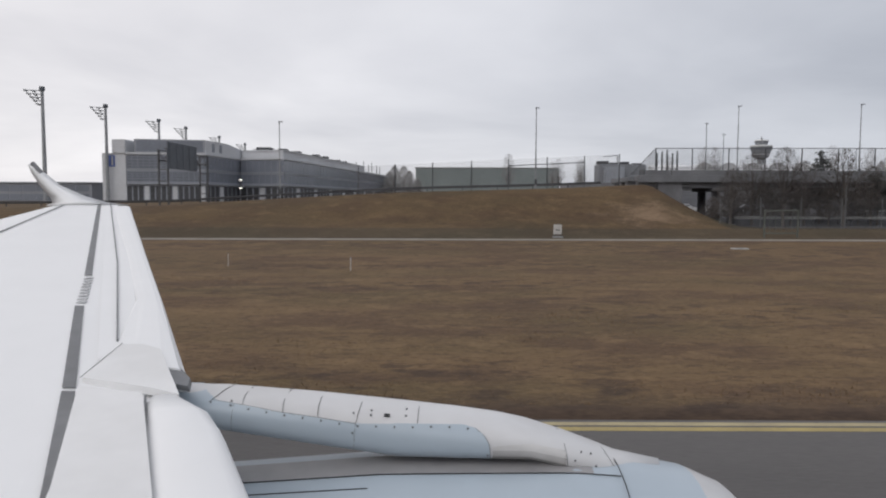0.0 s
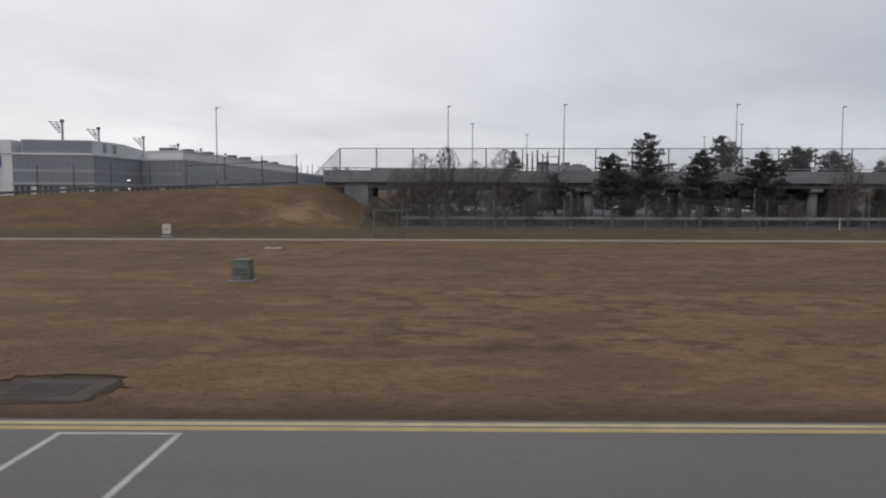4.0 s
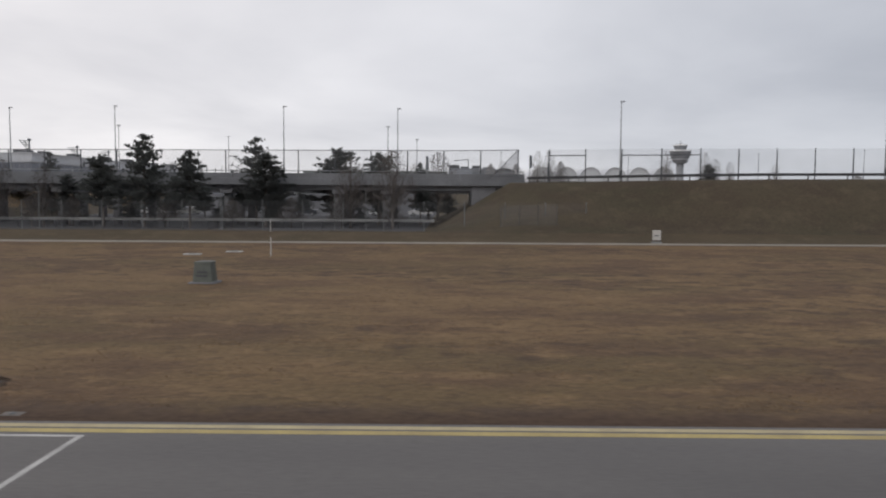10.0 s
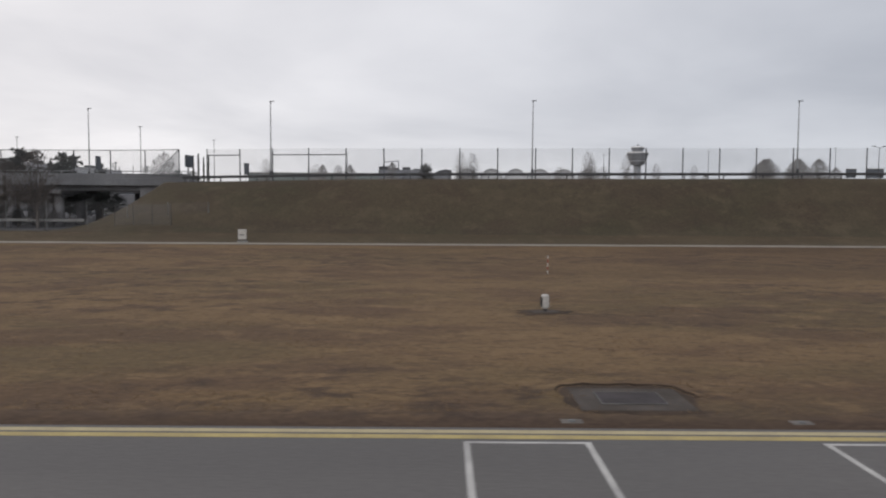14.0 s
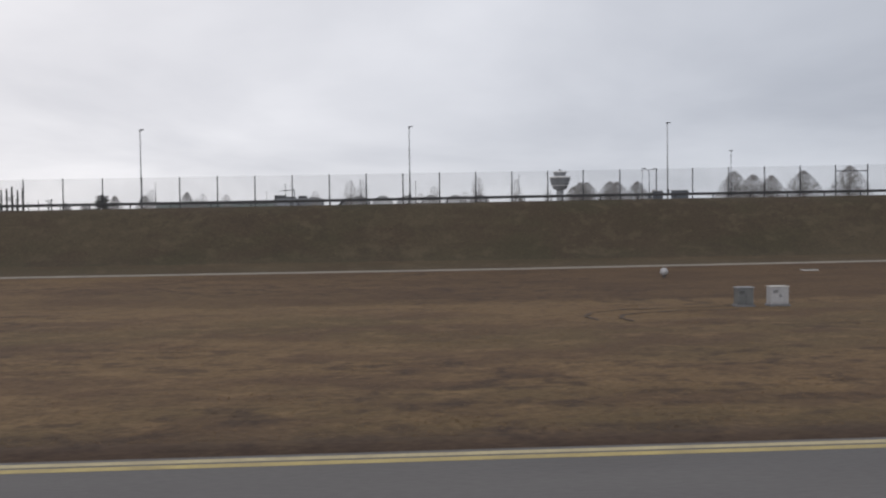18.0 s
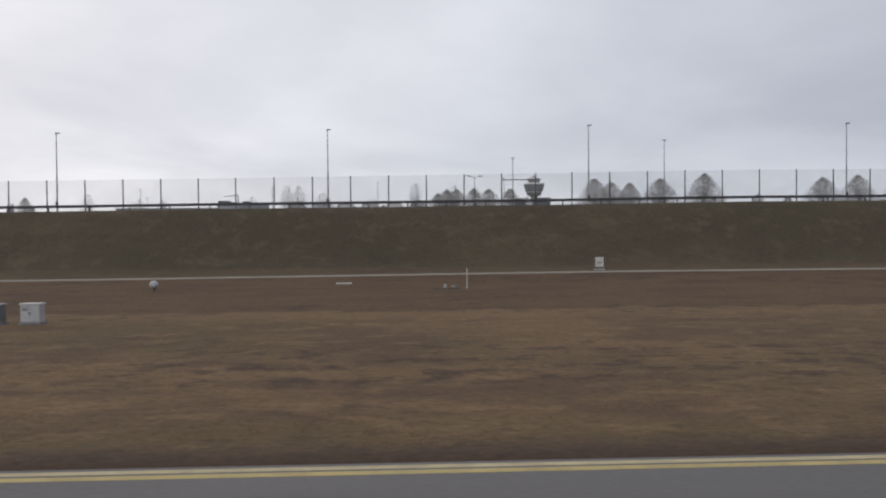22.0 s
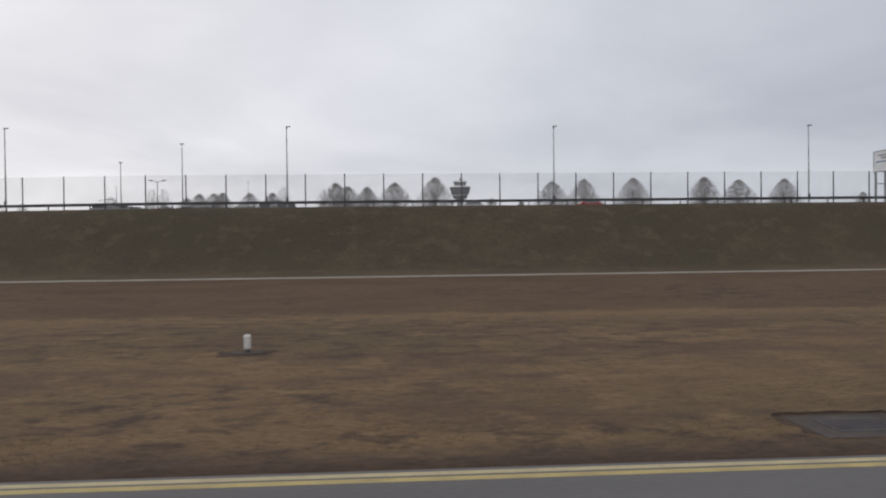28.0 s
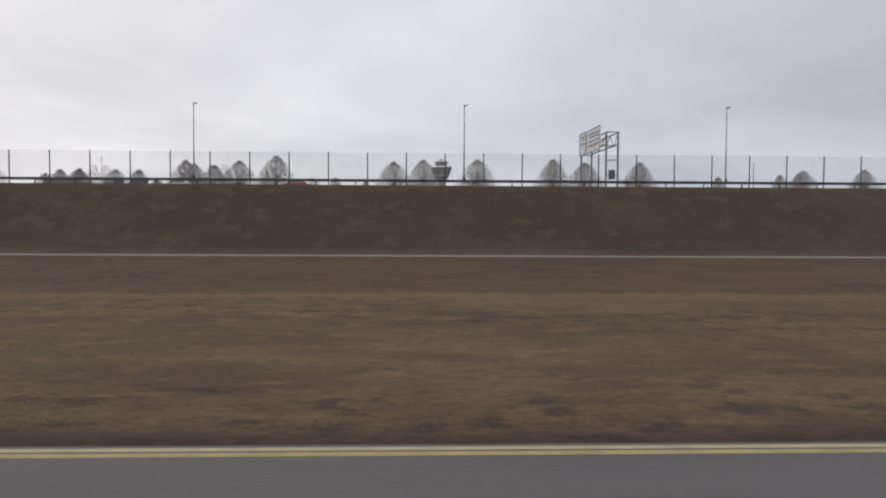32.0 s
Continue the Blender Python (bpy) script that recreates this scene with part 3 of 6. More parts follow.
bridge_fence, off = make_fence("bridge_fence", POSTS_BRIDGE, "tall wire netting fence with a top rail on the bridge", True, NETTING, lambda x: 8.05, fence_top, fence_line)
# sloping end nets where the fence runs out
for x, side in ((26.06, -1), (107.06, -1)):
    a = Vector((x, fence_line(x), fence_top(x))) - off
    bm = bmesh.new()
    bm.faces.new([bm.verts.new(p) for p in (a, a + Vector((side * 3.2, -0.4, -3.3)), a + Vector((0, 0, -3.3)))])
    part("end_net", bm, see_through("dense_netting", (0.16, 0.16, 0.17), 0.4), bridge_fence, "dense sloping end net")
    part("end_brace", tube(bmesh.new(), a, a + Vector((side * 3.2, -0.4, -3.3)), 0.04, 0.04, 6), DARK_STEEL, bridge_fence)
bank_fence, off = make_fence("roadside_fence", POSTS_BANK, "long row of dark posts with fine netting along the embankment road", False, NETTING, fence_foot, fence_top, fence_line)
for a, b in ((110.7, 114.9), (119.0, 127.8), (231.9, 235.8)):
    z = fence_top(a) - 0.75
    part("cross_bar", tube(bmesh.new(), Vector((a, fence_line(a), z)) - off, Vector((b, fence_line(b), z)) - off, 0.06, 0.06, 6), DARK_STEEL, bank_fence)
RAMP_POSTS = [-10.4, -5.95, -1.42, 3.27, 7.73, 12.4, 16.9, 21.1]
ramp_top = lambda x: 8.86 + 0.048 * x
ramp_line = lambda x: 88.0
ramp_fence, off = make_fence("ramp_fence", RAMP_POSTS, "low wire netting fence with two cross bars on the mound", False, NETTING, lambda x: bank_top(x) - 0.1, ramp_top, ramp_line, 0.07)
for a, b in ((7.73, 12.4), (12.4, 16.9)):
    part("cross_bar", tube(bmesh.new(), Vector((a, 88.0, ramp_top(a) - 0.8)) - off, Vector((b, 88.0, ramp_top(b) - 0.8)) - off, 0.05, 0.05, 6), DARK_STEEL, ramp_fence)


def make_guard_rail(name, x0, x1, line, base, label, mat=RAIL_STEEL, high=0.75, step=4.5, post_mat=None):
    g = thing(name, x0, line(x0), base(x0), label=label, category="guard rail")
    off = Vector((x0, line(x0), base(x0)))
    profile = ((0, -0.16), (-0.05, -0.12), (-0.05, -0.05), (0.02, 0), (-0.05, 0.05), (-0.05, 0.12), (0, 0.16), (0.03, 0.16), (0.03, -0.16))
    n = int((x1 - x0) / step)
    post = mesh_of("rail_post", boxed(-0.06, 0.06, 0.03, 0.13, -0.2, high - 0.05), post_mat or mat)
    for k in range(n):
        a, b = x0 + k * step, x0 + (k + 1) * step
        secs = [[Vector((x - (0.01 if x == b else 0), line(x) + dy, base(x) + high - 0.16 + dz)) - off for dy, dz in profile] for x in (a, b)]
        part("rail_beam", loft(secs), mat, g)
        part("rail_post", post, None, g, at=Matrix.Translation(Vector((a + 0.3, line(a), base(a))) - off))
    return g


make_guard_rail("guard_rail", 108, 500, lambda x: bank_edge(x) + 0.9, lambda x: bank_top(x) - 0.05, "dark weathered steel guard rail on the embankment edge")
make_guard_rail("guard_rail", -70, 24, lambda x: 93.0, lambda x: bank_top(x) - 0.05, "grey guard rail along the ramp road")
make_guard_rail("guard_rail", 34, 97, lambda x: 85.2, lambda x: 1.42, "pale steel guard rail beside the lower road", CONCRETE, 1.08, 4.5, DARK_STEEL)

# security fence in front of the underpass
make_fence("security_fence", [30 + 4.4 * k for k in range(20)], "grey chain-link security fence with slim posts before the underpass", False, CHAIN_LINK, lambda x: LOW - 0.1, lambda x: LOW + 3.2, lambda x: 79.0, 0.045, CABINET_GREY)

for x in (44.5, 53.0, 73.3, 86.0, 89.5):
    p = thing("net_mast", x, 80.6, LOW - 0.2, label="slim grey mast before the bridge", category="mast", group="net masts")
    part("shaft", tube(bmesh.new(), (0, 0, 0), (0, 0, 4.7), 0.05, 0.04, 8), CABINET_GREY, p)
    part("foot_plate", boxed(-0.18, 0.18, -0.18, 0.18, 0.1, 0.24, bevel=0.02), DARK_CONCRETE, p)

# ---------------------------------------------------------------- road lamps


def make_lamp(name, x, y, z0, top, label, group, head=0.55, both=True):
    p = thing(name, x, y, z0, label=label, category="street lamp", group=group)
    h = top - z0
    bm = bmesh.new()
    tube(bm, (0, 0, 0), (0, 0, h * 0.45), 0.105, 0.085, 8)
    tube(bm, (0, 0, h * 0.45), (0, 0, h), 0.072, 0.048, 8)
    part("mast", bm, GALV if y < 110 else DARK_STEEL, p)
    bm = bmesh.new()
    box(bm, -head if both else -0.1, head, -0.11, 0.11, h - 0.02, h + 0.07, bevel=0.02)
    part("lamp_head", bm, DARK_STEEL, p)
    part("collar", tube(bmesh.new(), (0, 0, h - 0.25), (0, 0, h - 0.03), 0.065, 0.065, 8), DARK_STEEL, p)
    part("door_box", boxed(-0.14, 0.14, -0.16, -0.1, 0.6, 1.3, bevel=0.01), DARK_STEEL, p)


MAIN_LAMPS = ((-20.1, 89.0, 13.7), (11.15, 89.0, 15.46), (39.4, 98.2, 16.9), (54.6, 96.1, 16.9), (77.0, 95.6, 16.9), (91.8, 97.5, 16.9), (118.8, 85.9, 16.4), (149.5, 85.4, 16.6), (180.5, 85.4, 16.8), (211.5, 85.6, 17.15), (242.3, 85.6, 17.6), (273.8, 85.8, 17.8), (305.3, 86.2, 17.9), (336.9, 86.2, 18.0), (368.4, 86.2, 18.1), (400, 86.2, 18.1))
for x, y, top in MAIN_LAMPS:
    foot = 7.35 if 24 < x < 108 else bank_top(x) - 0.1
    make_lamp("road_lamp", x, y, foot, top, "tall slim galvanised road lamp with a small flat head", "road lamps", 0.42, False)
FAR_LAMPS = ((43.5, 121.5, 17.0, 2.0), (88.4, 122.3, 17.1, 2.0), (55.0, 144.1, 17.2, 2.0), (257.2, 102.1, 18.0, 8.3), (239.2, 128.7, 18.4, 8.2), (92, 150, 17.4, 2.0), (246.6, 200, 20.7, 8.0), (211.8, 200, 19.5, 8.0), (183.1, 200, 18.3, 7.8), (147.6, 200, 17.9, 7.5), (112.8, 200, 18.3, 6.9), (420, 125, 18, 8.5), (402, 150, 16.5, 8.5), (135, 240, 18, 7.4))
for x, y, top, foot in FAR_LAMPS:
    make_lamp("car_park_lamp", x, y, foot - 0.15, top, "slim dark lamp post with a short arm behind the road", "car park lamps", 0.35)

p = thing("car_park_lamp", 235.1, 160.8, 8.0, 12, "slim dark lamp post with two arms behind the road", "street lamp", "car park lamps")
part("mast", tube(bmesh.new(), (0, 0, 0), (0, 0, 9.7), 0.1, 0.06, 8), DARK_STEEL, p)
for side in (-1, 1):
    part("arm", tube(bmesh.new(), (0, 0, 9.6), (side * 1.5, 0, 9.95), 0.05, 0.04, 6), DARK_STEEL, p)
    part("lamp_head", boxed(min(side * 0.9, side * 1.9), max(side * 0.9, side * 1.9), -0.14, 0.14, 9.9, 10.05, bevel=0.03), DARK_STEEL, p)
part("camera_box", boxed(-0.3, 0.4, -0.2, 0.2, 3.4, 3.9, bevel=0.04), SIGN_GREY, p)

# ---------------------------------------------------------------- apron floodlight masts by the terminal


def make_mast(x, y, top):
    m = thing("floodlight_mast", x, y, 2.5, label="tall grey apron floodlight mast with a sloping lamp rack", category="floodlight mast", group="floodlight masts")
    h = top - 2.5
    part("mast", tube(bmesh.new(), (0, 0, 0), (0, 0, h), 0.65, 0.42, 10), GALV, m)
    part("head", boxed(-0.6, 0.6, -0.6, 0.6, h - 0.9, h + 0.3, bevel=0.1), SIGN_GREY, m)
    lamp = mesh_of("flood_lamp", boxed(-0.45, 0.45, -0.5, 0.5, -0.22, 0.22, bevel=0.08), GALV)
    for k in range(5):
        reach = 4.7 - 0.85 * k
        a = part("arm", tube(bmesh.new(), (0, 0, h - 0.9 - 0.95 * k), (-reach, 0, h - 0.6 - 0.95 * k), 0.13, 0.10, 6), GALV, m)
        part("flood_lamp", lamp, None, a, at=pose(-reach, 0, h - 0.75 - 0.95 * k, 0, 30, 0))
        if k < 3:
            part("flood_lamp", lamp, None, a, at=pose(-reach * 0.5, 0, h - 0.95 - 0.95 * k, 0, 30, 0))


for y in (205, 243, 288, 318, 365, 412, 450, 500, 560, 620):
    make_mast(-112.5, y, 35.0)

# ---------------------------------------------------------------- terminal
terminal = thing("terminal_building", -82, 250, 0, label="grey glass-banded airport terminal with a white-walled rooftop storey", category="terminal")
T0 = Vector((-82, 250, 0))
FACADE = material("facade_dark", (0.30, 0.315, 0.355), (0.26, 0.275, 0.31), 0.5, 0, 3, 0.08, 0.02, per_object=0.1)
A0, A1, A2, A3 = (-107, 245), (-82, 250), (-78.5, 284), (-104, 284)
B1, B2 = (-61, 276.5), (-38, 500)


def prism(name, foot, z0, z1, mat, label=""):
    """A block over a footprint; z1 may differ from corner to corner."""
    tops = z1 if isinstance(z1, tuple) else (z1,) * len(foot)
    low = [Vector((x, y, z0)) - T0 for x, y in foot]
    high = [Vector((x, y, z)) - T0 for (x, y), z in zip(foot, tops)]
    return part(name, loft([low, high]), mat, terminal, label)


def along(name, a, b, u0, u1, z0, z1, proud, mat, label="", start=0.02):
    """A flat piece on the wall from a to b, between the shares u0 and u1 of its length."""
    p, q = Vector((*a, 0)), Vector((*b, 0))
    d = (q - p).normalized()
    out = Vector((d.y, -d.x, 0))
    m = Matrix(((d.x, -out.x, 0, p.x - T0.x), (d.y, -out.y, 0, p.y - T0.y), (0, 0, 1, 0), (0, 0, 0, 1)))
    size = (q - p).length
    return part(name, boxed(u0 * size, u1 * size, -proud, -start, z0, z1), mat, terminal, label, at=m)


prism("body", (A0, A1, A2, A3), 0, 19.0, FACADE, "dark glazed front block")
prism("body", ((-78.4, 280.5), B1, B2, (-62, 500)), 0, 19.0, FACADE, "long dark glazed wing")
for a, b, n in ((A0, A1, 14), (A1, A2, 9), ((-78.4, 280.5), B1, 7), (B1, B2, 44)):
    for z0, z1 in ((9.9, 13.2), (14.3, 18.5)):
        for k in range(n):
            along("window", a, b, (k + 0.04) / n, (k + 0.96) / n, z0, z1, 0.08, GLASS_BAND)
    along("floor_band", a, b, 0.0, 1.0, 13.4, 14.1, 0.16, SPANDREL, "grey floor band")
    along("canopy", a, b, 0.0, 1.0, 8.9, 9.4, 0.9, PANEL, "pale canopy edge")
    along("roof_edge", a, b, 0.0, 1.0, 19.002, 19.7, 0.45, PANEL_WHITE, "white roof edge", -0.6)
    for k in range(n):
        along("ground_bay", a, b, (k + 0.12) / n, (k + 0.88) / n, 0.2, 8.4, 0.1, PANEL_WHITE if k % 5 == 3 else DARK_STEEL)
for z in (10.8, 11.7, 12.5, 15.2, 16.2, 17.2):
    along("louvre", A0, A1, 0.0, 1.0, z, z + 0.12, 0.22, FACADE)
# white end wall with a sign beside the front block
prism("end_wall", ((-114.8, 244.4), (-107.1, 245), (-107.1, 258), (-114.8, 258)), 0, 19.3, PANEL_WHITE, "white end wall with a sign")
prism("end_pillar", ((-111.3, 244.2), (-107.1, 244.6), (-107.1, 252), (-111.3, 252)), 19.302, 23.9, PANEL_WHITE, "white end pillar")
along("wall_sign", (-114.8, 244.4), (-107.1, 245), 0.25, 0.55, 14.8, 18.6, 0.12, material("sign_blue", (0.10, 0.16, 0.42), None, 0.5), "small blue sign shape")
along("wall_sign_stroke", (-114.8, 244.4), (-107.1, 245), 0.40, 0.47, 15.2, 18.2, 0.16, SIGN_WHITE, "white stroke on the sign", 0.121)
# rooftop storeys
prism("penthouse", ((-104.7, 246.2), (-82.2, 250.6), (-80.2, 269), (-103, 269)), 19.702, 24.2, PANEL, "grey rooftop storey")
along("rooftop_glazing", (-104.7, 246.2), (-82.2, 250.6), 0.03, 0.97, 20.1, 23.8, 0.1, GLASS_BAND)
along("penthouse_side", (-82.2, 250.6), (-80.2, 269), 0.0, 1.0, 19.71, 24.2, 0.12, PANEL_WHITE, "white rooftop side wall")
for u in (0.28, 0.62):
    along("roof_window", (-82.2, 250.6), (-80.2, 269), u, u + 0.12, 20.4, 23.4, 0.2, GLASS_BAND, "", 0.13)
prism("sloping_roof", ((-103, 269.02), (-80.2, 269.02), (-78.6, 288), (-103, 288)), 19.702, (24.2, 24.2, 22.6, 22.6), PANEL_WHITE, "pale sloping roof")
prism("penthouse", ((-78.3, 282.5), (-61.6, 278.5), (-46, 420), (-64, 420)), 19.702, 22.4, PANEL_WHITE, "pale rooftop storey of the wing")
for a, b in (((-78.3, 282.5), (-61.6, 278.5)), ((-61.6, 278.5), (-46, 420))):
    along("roof_edge", a, b, 0.0, 1.0, 22.402, 22.8, 0.3, PANEL_WHITE, "white roof edge", -0.5)
for x, y, w, h in ((-74, 287, 5.5, 1.5), (-66, 290, 3.0, 1.2), (-66, 312, 4.0, 1.6), (-60, 330, 3.0, 1.3), (-61, 352, 4.5, 1.7), (-57, 376, 3.0, 1.3), (-58, 400, 4.0, 1.8)):
    prism("roof_plant", ((x, y), (x + w, y), (x + w, y + 5), (x, y + 5)), 22.81, 22.81 + h, DARK_STEEL, "dark roof machinery")
for x, y, h in ((-52, 430, 4.0), (-49, 442, 5.2), (-47, 452, 3.6), (-46, 462, 5.6), (-44, 474, 4.2), (-43, 484, 3.4), (-70, 300, 3.2), (-63, 340, 3.0)):
    part("roof_mast", tube(bmesh.new(), Vector((x, y, 19.0)) - T0, Vector((x, y, 21.5 + h)) - T0, 0.28, 0.18, 6), DARK_STEEL, terminal)
for z in (7.7, 10.6):
    part("wall_lamp", boxed(11.9, 12.9, -1.2, -0.9, z - 0.12, z + 0.14), lamp_glow, terminal, "lit white lamp")
part("lamp_stalk", boxed(12.2, 12.5, -0.9, -0.7, 0, 11.0), DARK_STEEL, terminal)

# pier and service buildings beside the terminal, low over the apron
apron_hall = thing("apron_building", -165, 262, 2.2, label="low blue-grey glazed apron building", category="building")
part("body", boxed(-60, 38, 0, 25, 0, 7.2), SPANDREL, apron_hall)
part("roof", boxed(-60.5, 38.5, -0.6, 25.5, 7.2, 7.8, bevel=0.15), PANEL, apron_hall)
pane = mesh_of("window", boxed(0.1, 4.6, -0.12, -0.002, 0, 2.2), GLASS_BAND)
for k in range(20):
    for z in (1.2, 4.4):
        part("window", pane, None, apron_hall, at=pose(-59 + 4.8 * k, 0, z))

hall = thing("flat_hall", 36, 610, 4, label="long flat pale green hall far behind the mound", category="building")
part("body", boxed(-60, 60, 0, 40, 0, 25.6), MINT, hall)
part("roof_edge", boxed(-60.6, 60.6, -0.6, 40.6, 25.6, 26.4, bevel=0.1), CONCRETE, hall)
rib = mesh_of("wall_panel", boxed(0.15, 7.85, -0.25, -0.002, 4, 25.2), MINT)
for k in range(15):
    part("wall_panel", rib, None, hall, at=pose(-60 + 8 * k, 0, 0))
part("base_band", boxed(-60, 60, -0.3, -0.26, 0, 3.8), PANEL_WHITE, hall)

# ---------------------------------------------------------------- control tower
tower = thing("control_tower", 361, 833, 5, label="grey control tower with a flared dark cab", category="tower")
part("shaft", lathe(((5.0, 0), (4.4, 20), (4.0, 46.5)), 24), TOWER_SHAFT, tower, "pale concrete shaft", smooth=True)
part("collar", lathe(((4.0, 44.6), (5.6, 46.0), (7.6, 46.4)), 24), TOWER_SHAFT, tower, "flared collar under the cab")
part("lower_cab", lathe(((7.6, 46.4), (8.9, 50.0)), 24), TOWER_BODY, tower, "dark lower cab ring")
part("ledge", lathe(((9.6, 50.0), (9.8, 50.5)), 24), TENT, tower, "pale ledge between the cab rings")
part("main_cab", lathe(((9.5, 50.5), (10.3, 53.4)), 24), TOWER_BODY, tower, "dark flared main cab")
part("band", lathe(((10.45, 53.4), (10.6, 53.9)), 24), PANEL, tower, "grey band round the cab")
part("main_cab", lathe(((10.4, 53.9), (11.8, 59.1)), 24), TOWER_BODY, tower, "dark flared main cab")
mullion = mesh_of("mullion", boxed(-0.18, 0.18, -0.12, 0.12, 0, 5.2), PANEL)
for k in range(20):
    a = k * math.tau / 20
    part("mullion", mullion, None, tower, at=pose(10.55 * math.cos(a), 10.55 * math.sin(a), 53.9, 0, 14.5, 0) if k == 0 else Matrix.Rotation(a, 4, "Z") @ pose(10.55, 0, 53.9, 0, 14.5, 0))
part("roof_ring", lathe(((12.1, 59.1), (12.1, 60.4), (6.2, 61.0)), 24), TENT, tower, "white parapet ring")
part("neck", lathe(((6.0, 60.8), (6.2, 61.8)), 24), TOWER_SHAFT, tower)
part("top_cab", lathe(((6.3, 61.8), (7.7, 65.6), (7.8, 65.7)), 24), TOWER_BODY, tower, "dark glazed top cab")
part("top_roof", lathe(((7.9, 65.5), (7.9, 66.5), (3.0, 67.3)), 24), TENT, tower, "white top roof")
part("dome", lathe(((1.6, 67.2), (1.5, 68.0), (0.8, 68.6), (0.1, 68.8)), 12), DARK_STEEL, tower, "dark aerial dome", smooth=True)
part("antenna", tube(bmesh.new(), (0, 0, 68.6), (0, 0, 71.0), 0.3, 0.12, 6), DARK_STEEL, tower)
for a in (0.6, 2.4, 4.4):
    part("aerial", tube(bmesh.new(), (4 * math.cos(a), 4 * math.sin(a), 66.8), (4 * math.cos(a), 4 * math.sin(a), 69), 0.18, 0.1, 5), DARK_STEEL, tower)

# ---------------------------------------------------------------- far low buildings and roofs
plant_house = thing("plant_building", 110, 463, 6, label="low grey building with roof units behind the road", category="building")
part("body", boxed(-12, 18, 0, 14, 0, 20.4, bevel=0.2), TOWER_BODY, plant_house)
part("annexe", boxed(-9, 3, -6, -0.02, 0, 18.6, bevel=0.2), SPANDREL, plant_house)
for x0, x1, z in ((-12, -5, 22.6), (-4.4, 1, 21.6), (3, 8, 22.2), (10, 16, 21.2)):
    part("roof_unit", boxed(x0, x1, 2, 9, 20.4, z, bevel=0.4), DARK_STEEL, plant_house)
part("crane_arm", tube(bmesh.new(), (0.5, 3, 20.4), (0.5, 3, 26.2), 0.3, 0.25, 6), DARK_STEEL, plant_house)
part("crane_jib", tube(bmesh.new(), (0.5, 3, 26.1), (-8.5, 3, 25.3), 0.25, 0.2, 6), DARK_STEEL, plant_house)


def arched_hall(x, y, width, z0, top, mat, label, deep=30, rim=DARK_STEEL):
    a = thing("arched_hall", x, y, z0, label=label, category="building", group="arched halls")
    pts = [(width / 2 * math.cos(math.pi * k / 14), (top - z0) * math.sin(math.pi * k / 14)) for k in range(15)]
    part("vault", loft([[(px, yy, pz) for px, pz in pts] for yy in (0, deep)]), mat, a, smooth=False)
    part("front_rim", loft([[(px * 1.02, yy, pz * 1.03) for px, pz in pts] + [(px * 0.97, yy, pz * 0.96) for px, pz in pts[::-1]] for yy in (-0.8, -0.05)]), rim, a)


arched_hall(141, 567, 38, 6, 31.0, TOWER_BODY, "dark arched hall roof beyond the road")
for k in range(6):
    arched_hall(153.2 + 14.3 * k, 430, 13.8, 17.5, 25.8, VAULT, "pale grey vaulted roof in a row beyond the road", 60, VAULT)
    base = thing("vault_plinth", 153.2 + 14.3 * k, 432, 6, label="pale plinth wall under a vaulted roof", category="wall", group="vault plinths")
    part("panel", boxed(-7.1, 7.1, 0, 56, 0, 11.52, bevel=0.1), CONCRETE, base)
white_roof = thing("white_roof", 195, 492, 6, label="long sloping white roof behind the vaulted halls", category="roof")
for k in range(8):
    xa, xb = -50 + 12 * k, -38.1 + 12 * k
    part("roof_sheet", loft([[(xa, 0, 15), (xb, 0, 15), (xb, 0, 0), (xa, 0, 0)], [(xa, 26, 22.6), (xb, 26, 22.6), (xb, 26, 0), (xa, 26, 0)]]), TENT, white_roof)

# ---------------------------------------------------------------- sign boards and gantries
h0 = bank_top(-33) - 0.3
g = thing("sign_gantry", -33, 84.4, h0, label="steel gantry across the ramp road with a dark sign back", category="sign gantry")
for y in (3.6, 18.4):
    for dx in (-1.5, -0.4):
        part("leg", boxed(dx - 0.09, dx + 0.09, y - 0.09, y + 0.09, 0, 10.3 - h0), RAIL_STEEL, g)
    for z in (5.0, 6.4, 7.8, 9.2):
        part("rung", boxed(-1.5, -0.4, y - 0.05, y + 0.05, z - h0, z + 0.1 - h0), RAIL_STEEL, g)
for dx in (-1.5, -0.4):
    for z in (9.0, 10.2):
        part("beam", tube(bmesh.new(), (dx, 3.6, z - h0), (dx, 18.4, z - h0), 0.08, 0.08, 6), RAIL_STEEL, g)
    for k in range(9):
        part("lattice", tube(bmesh.new(), (dx, 3.6 + 1.6 * k, (9.0 if k % 2 else 10.2) - h0), (dx, 5.2 + 1.6 * k, (10.2 if k % 2 else 9.0) - h0), 0.04, 0.04, 5), RAIL_STEEL, g)
part("board", boxed(0.1, 0.22, 2.1, 12.2, 7.95 - h0, 11.15 - h0, bevel=0.03), SIGN_GREY, g, "dark blue-grey sign board")
for k in range(5):
    part("stiffener", boxed(0.225, 0.27, 2.6 + 2.2 * k, 2.7 + 2.2 * k, 8.0 - h0, 11.1 - h0), SIGN_GREY, g)
for z in (8.8, 10.3):
    part("bracket", boxed(-0.4, 0.1, 2.4, 11.9, z - h0, z + 0.08 - h0), RAIL_STEEL, g)

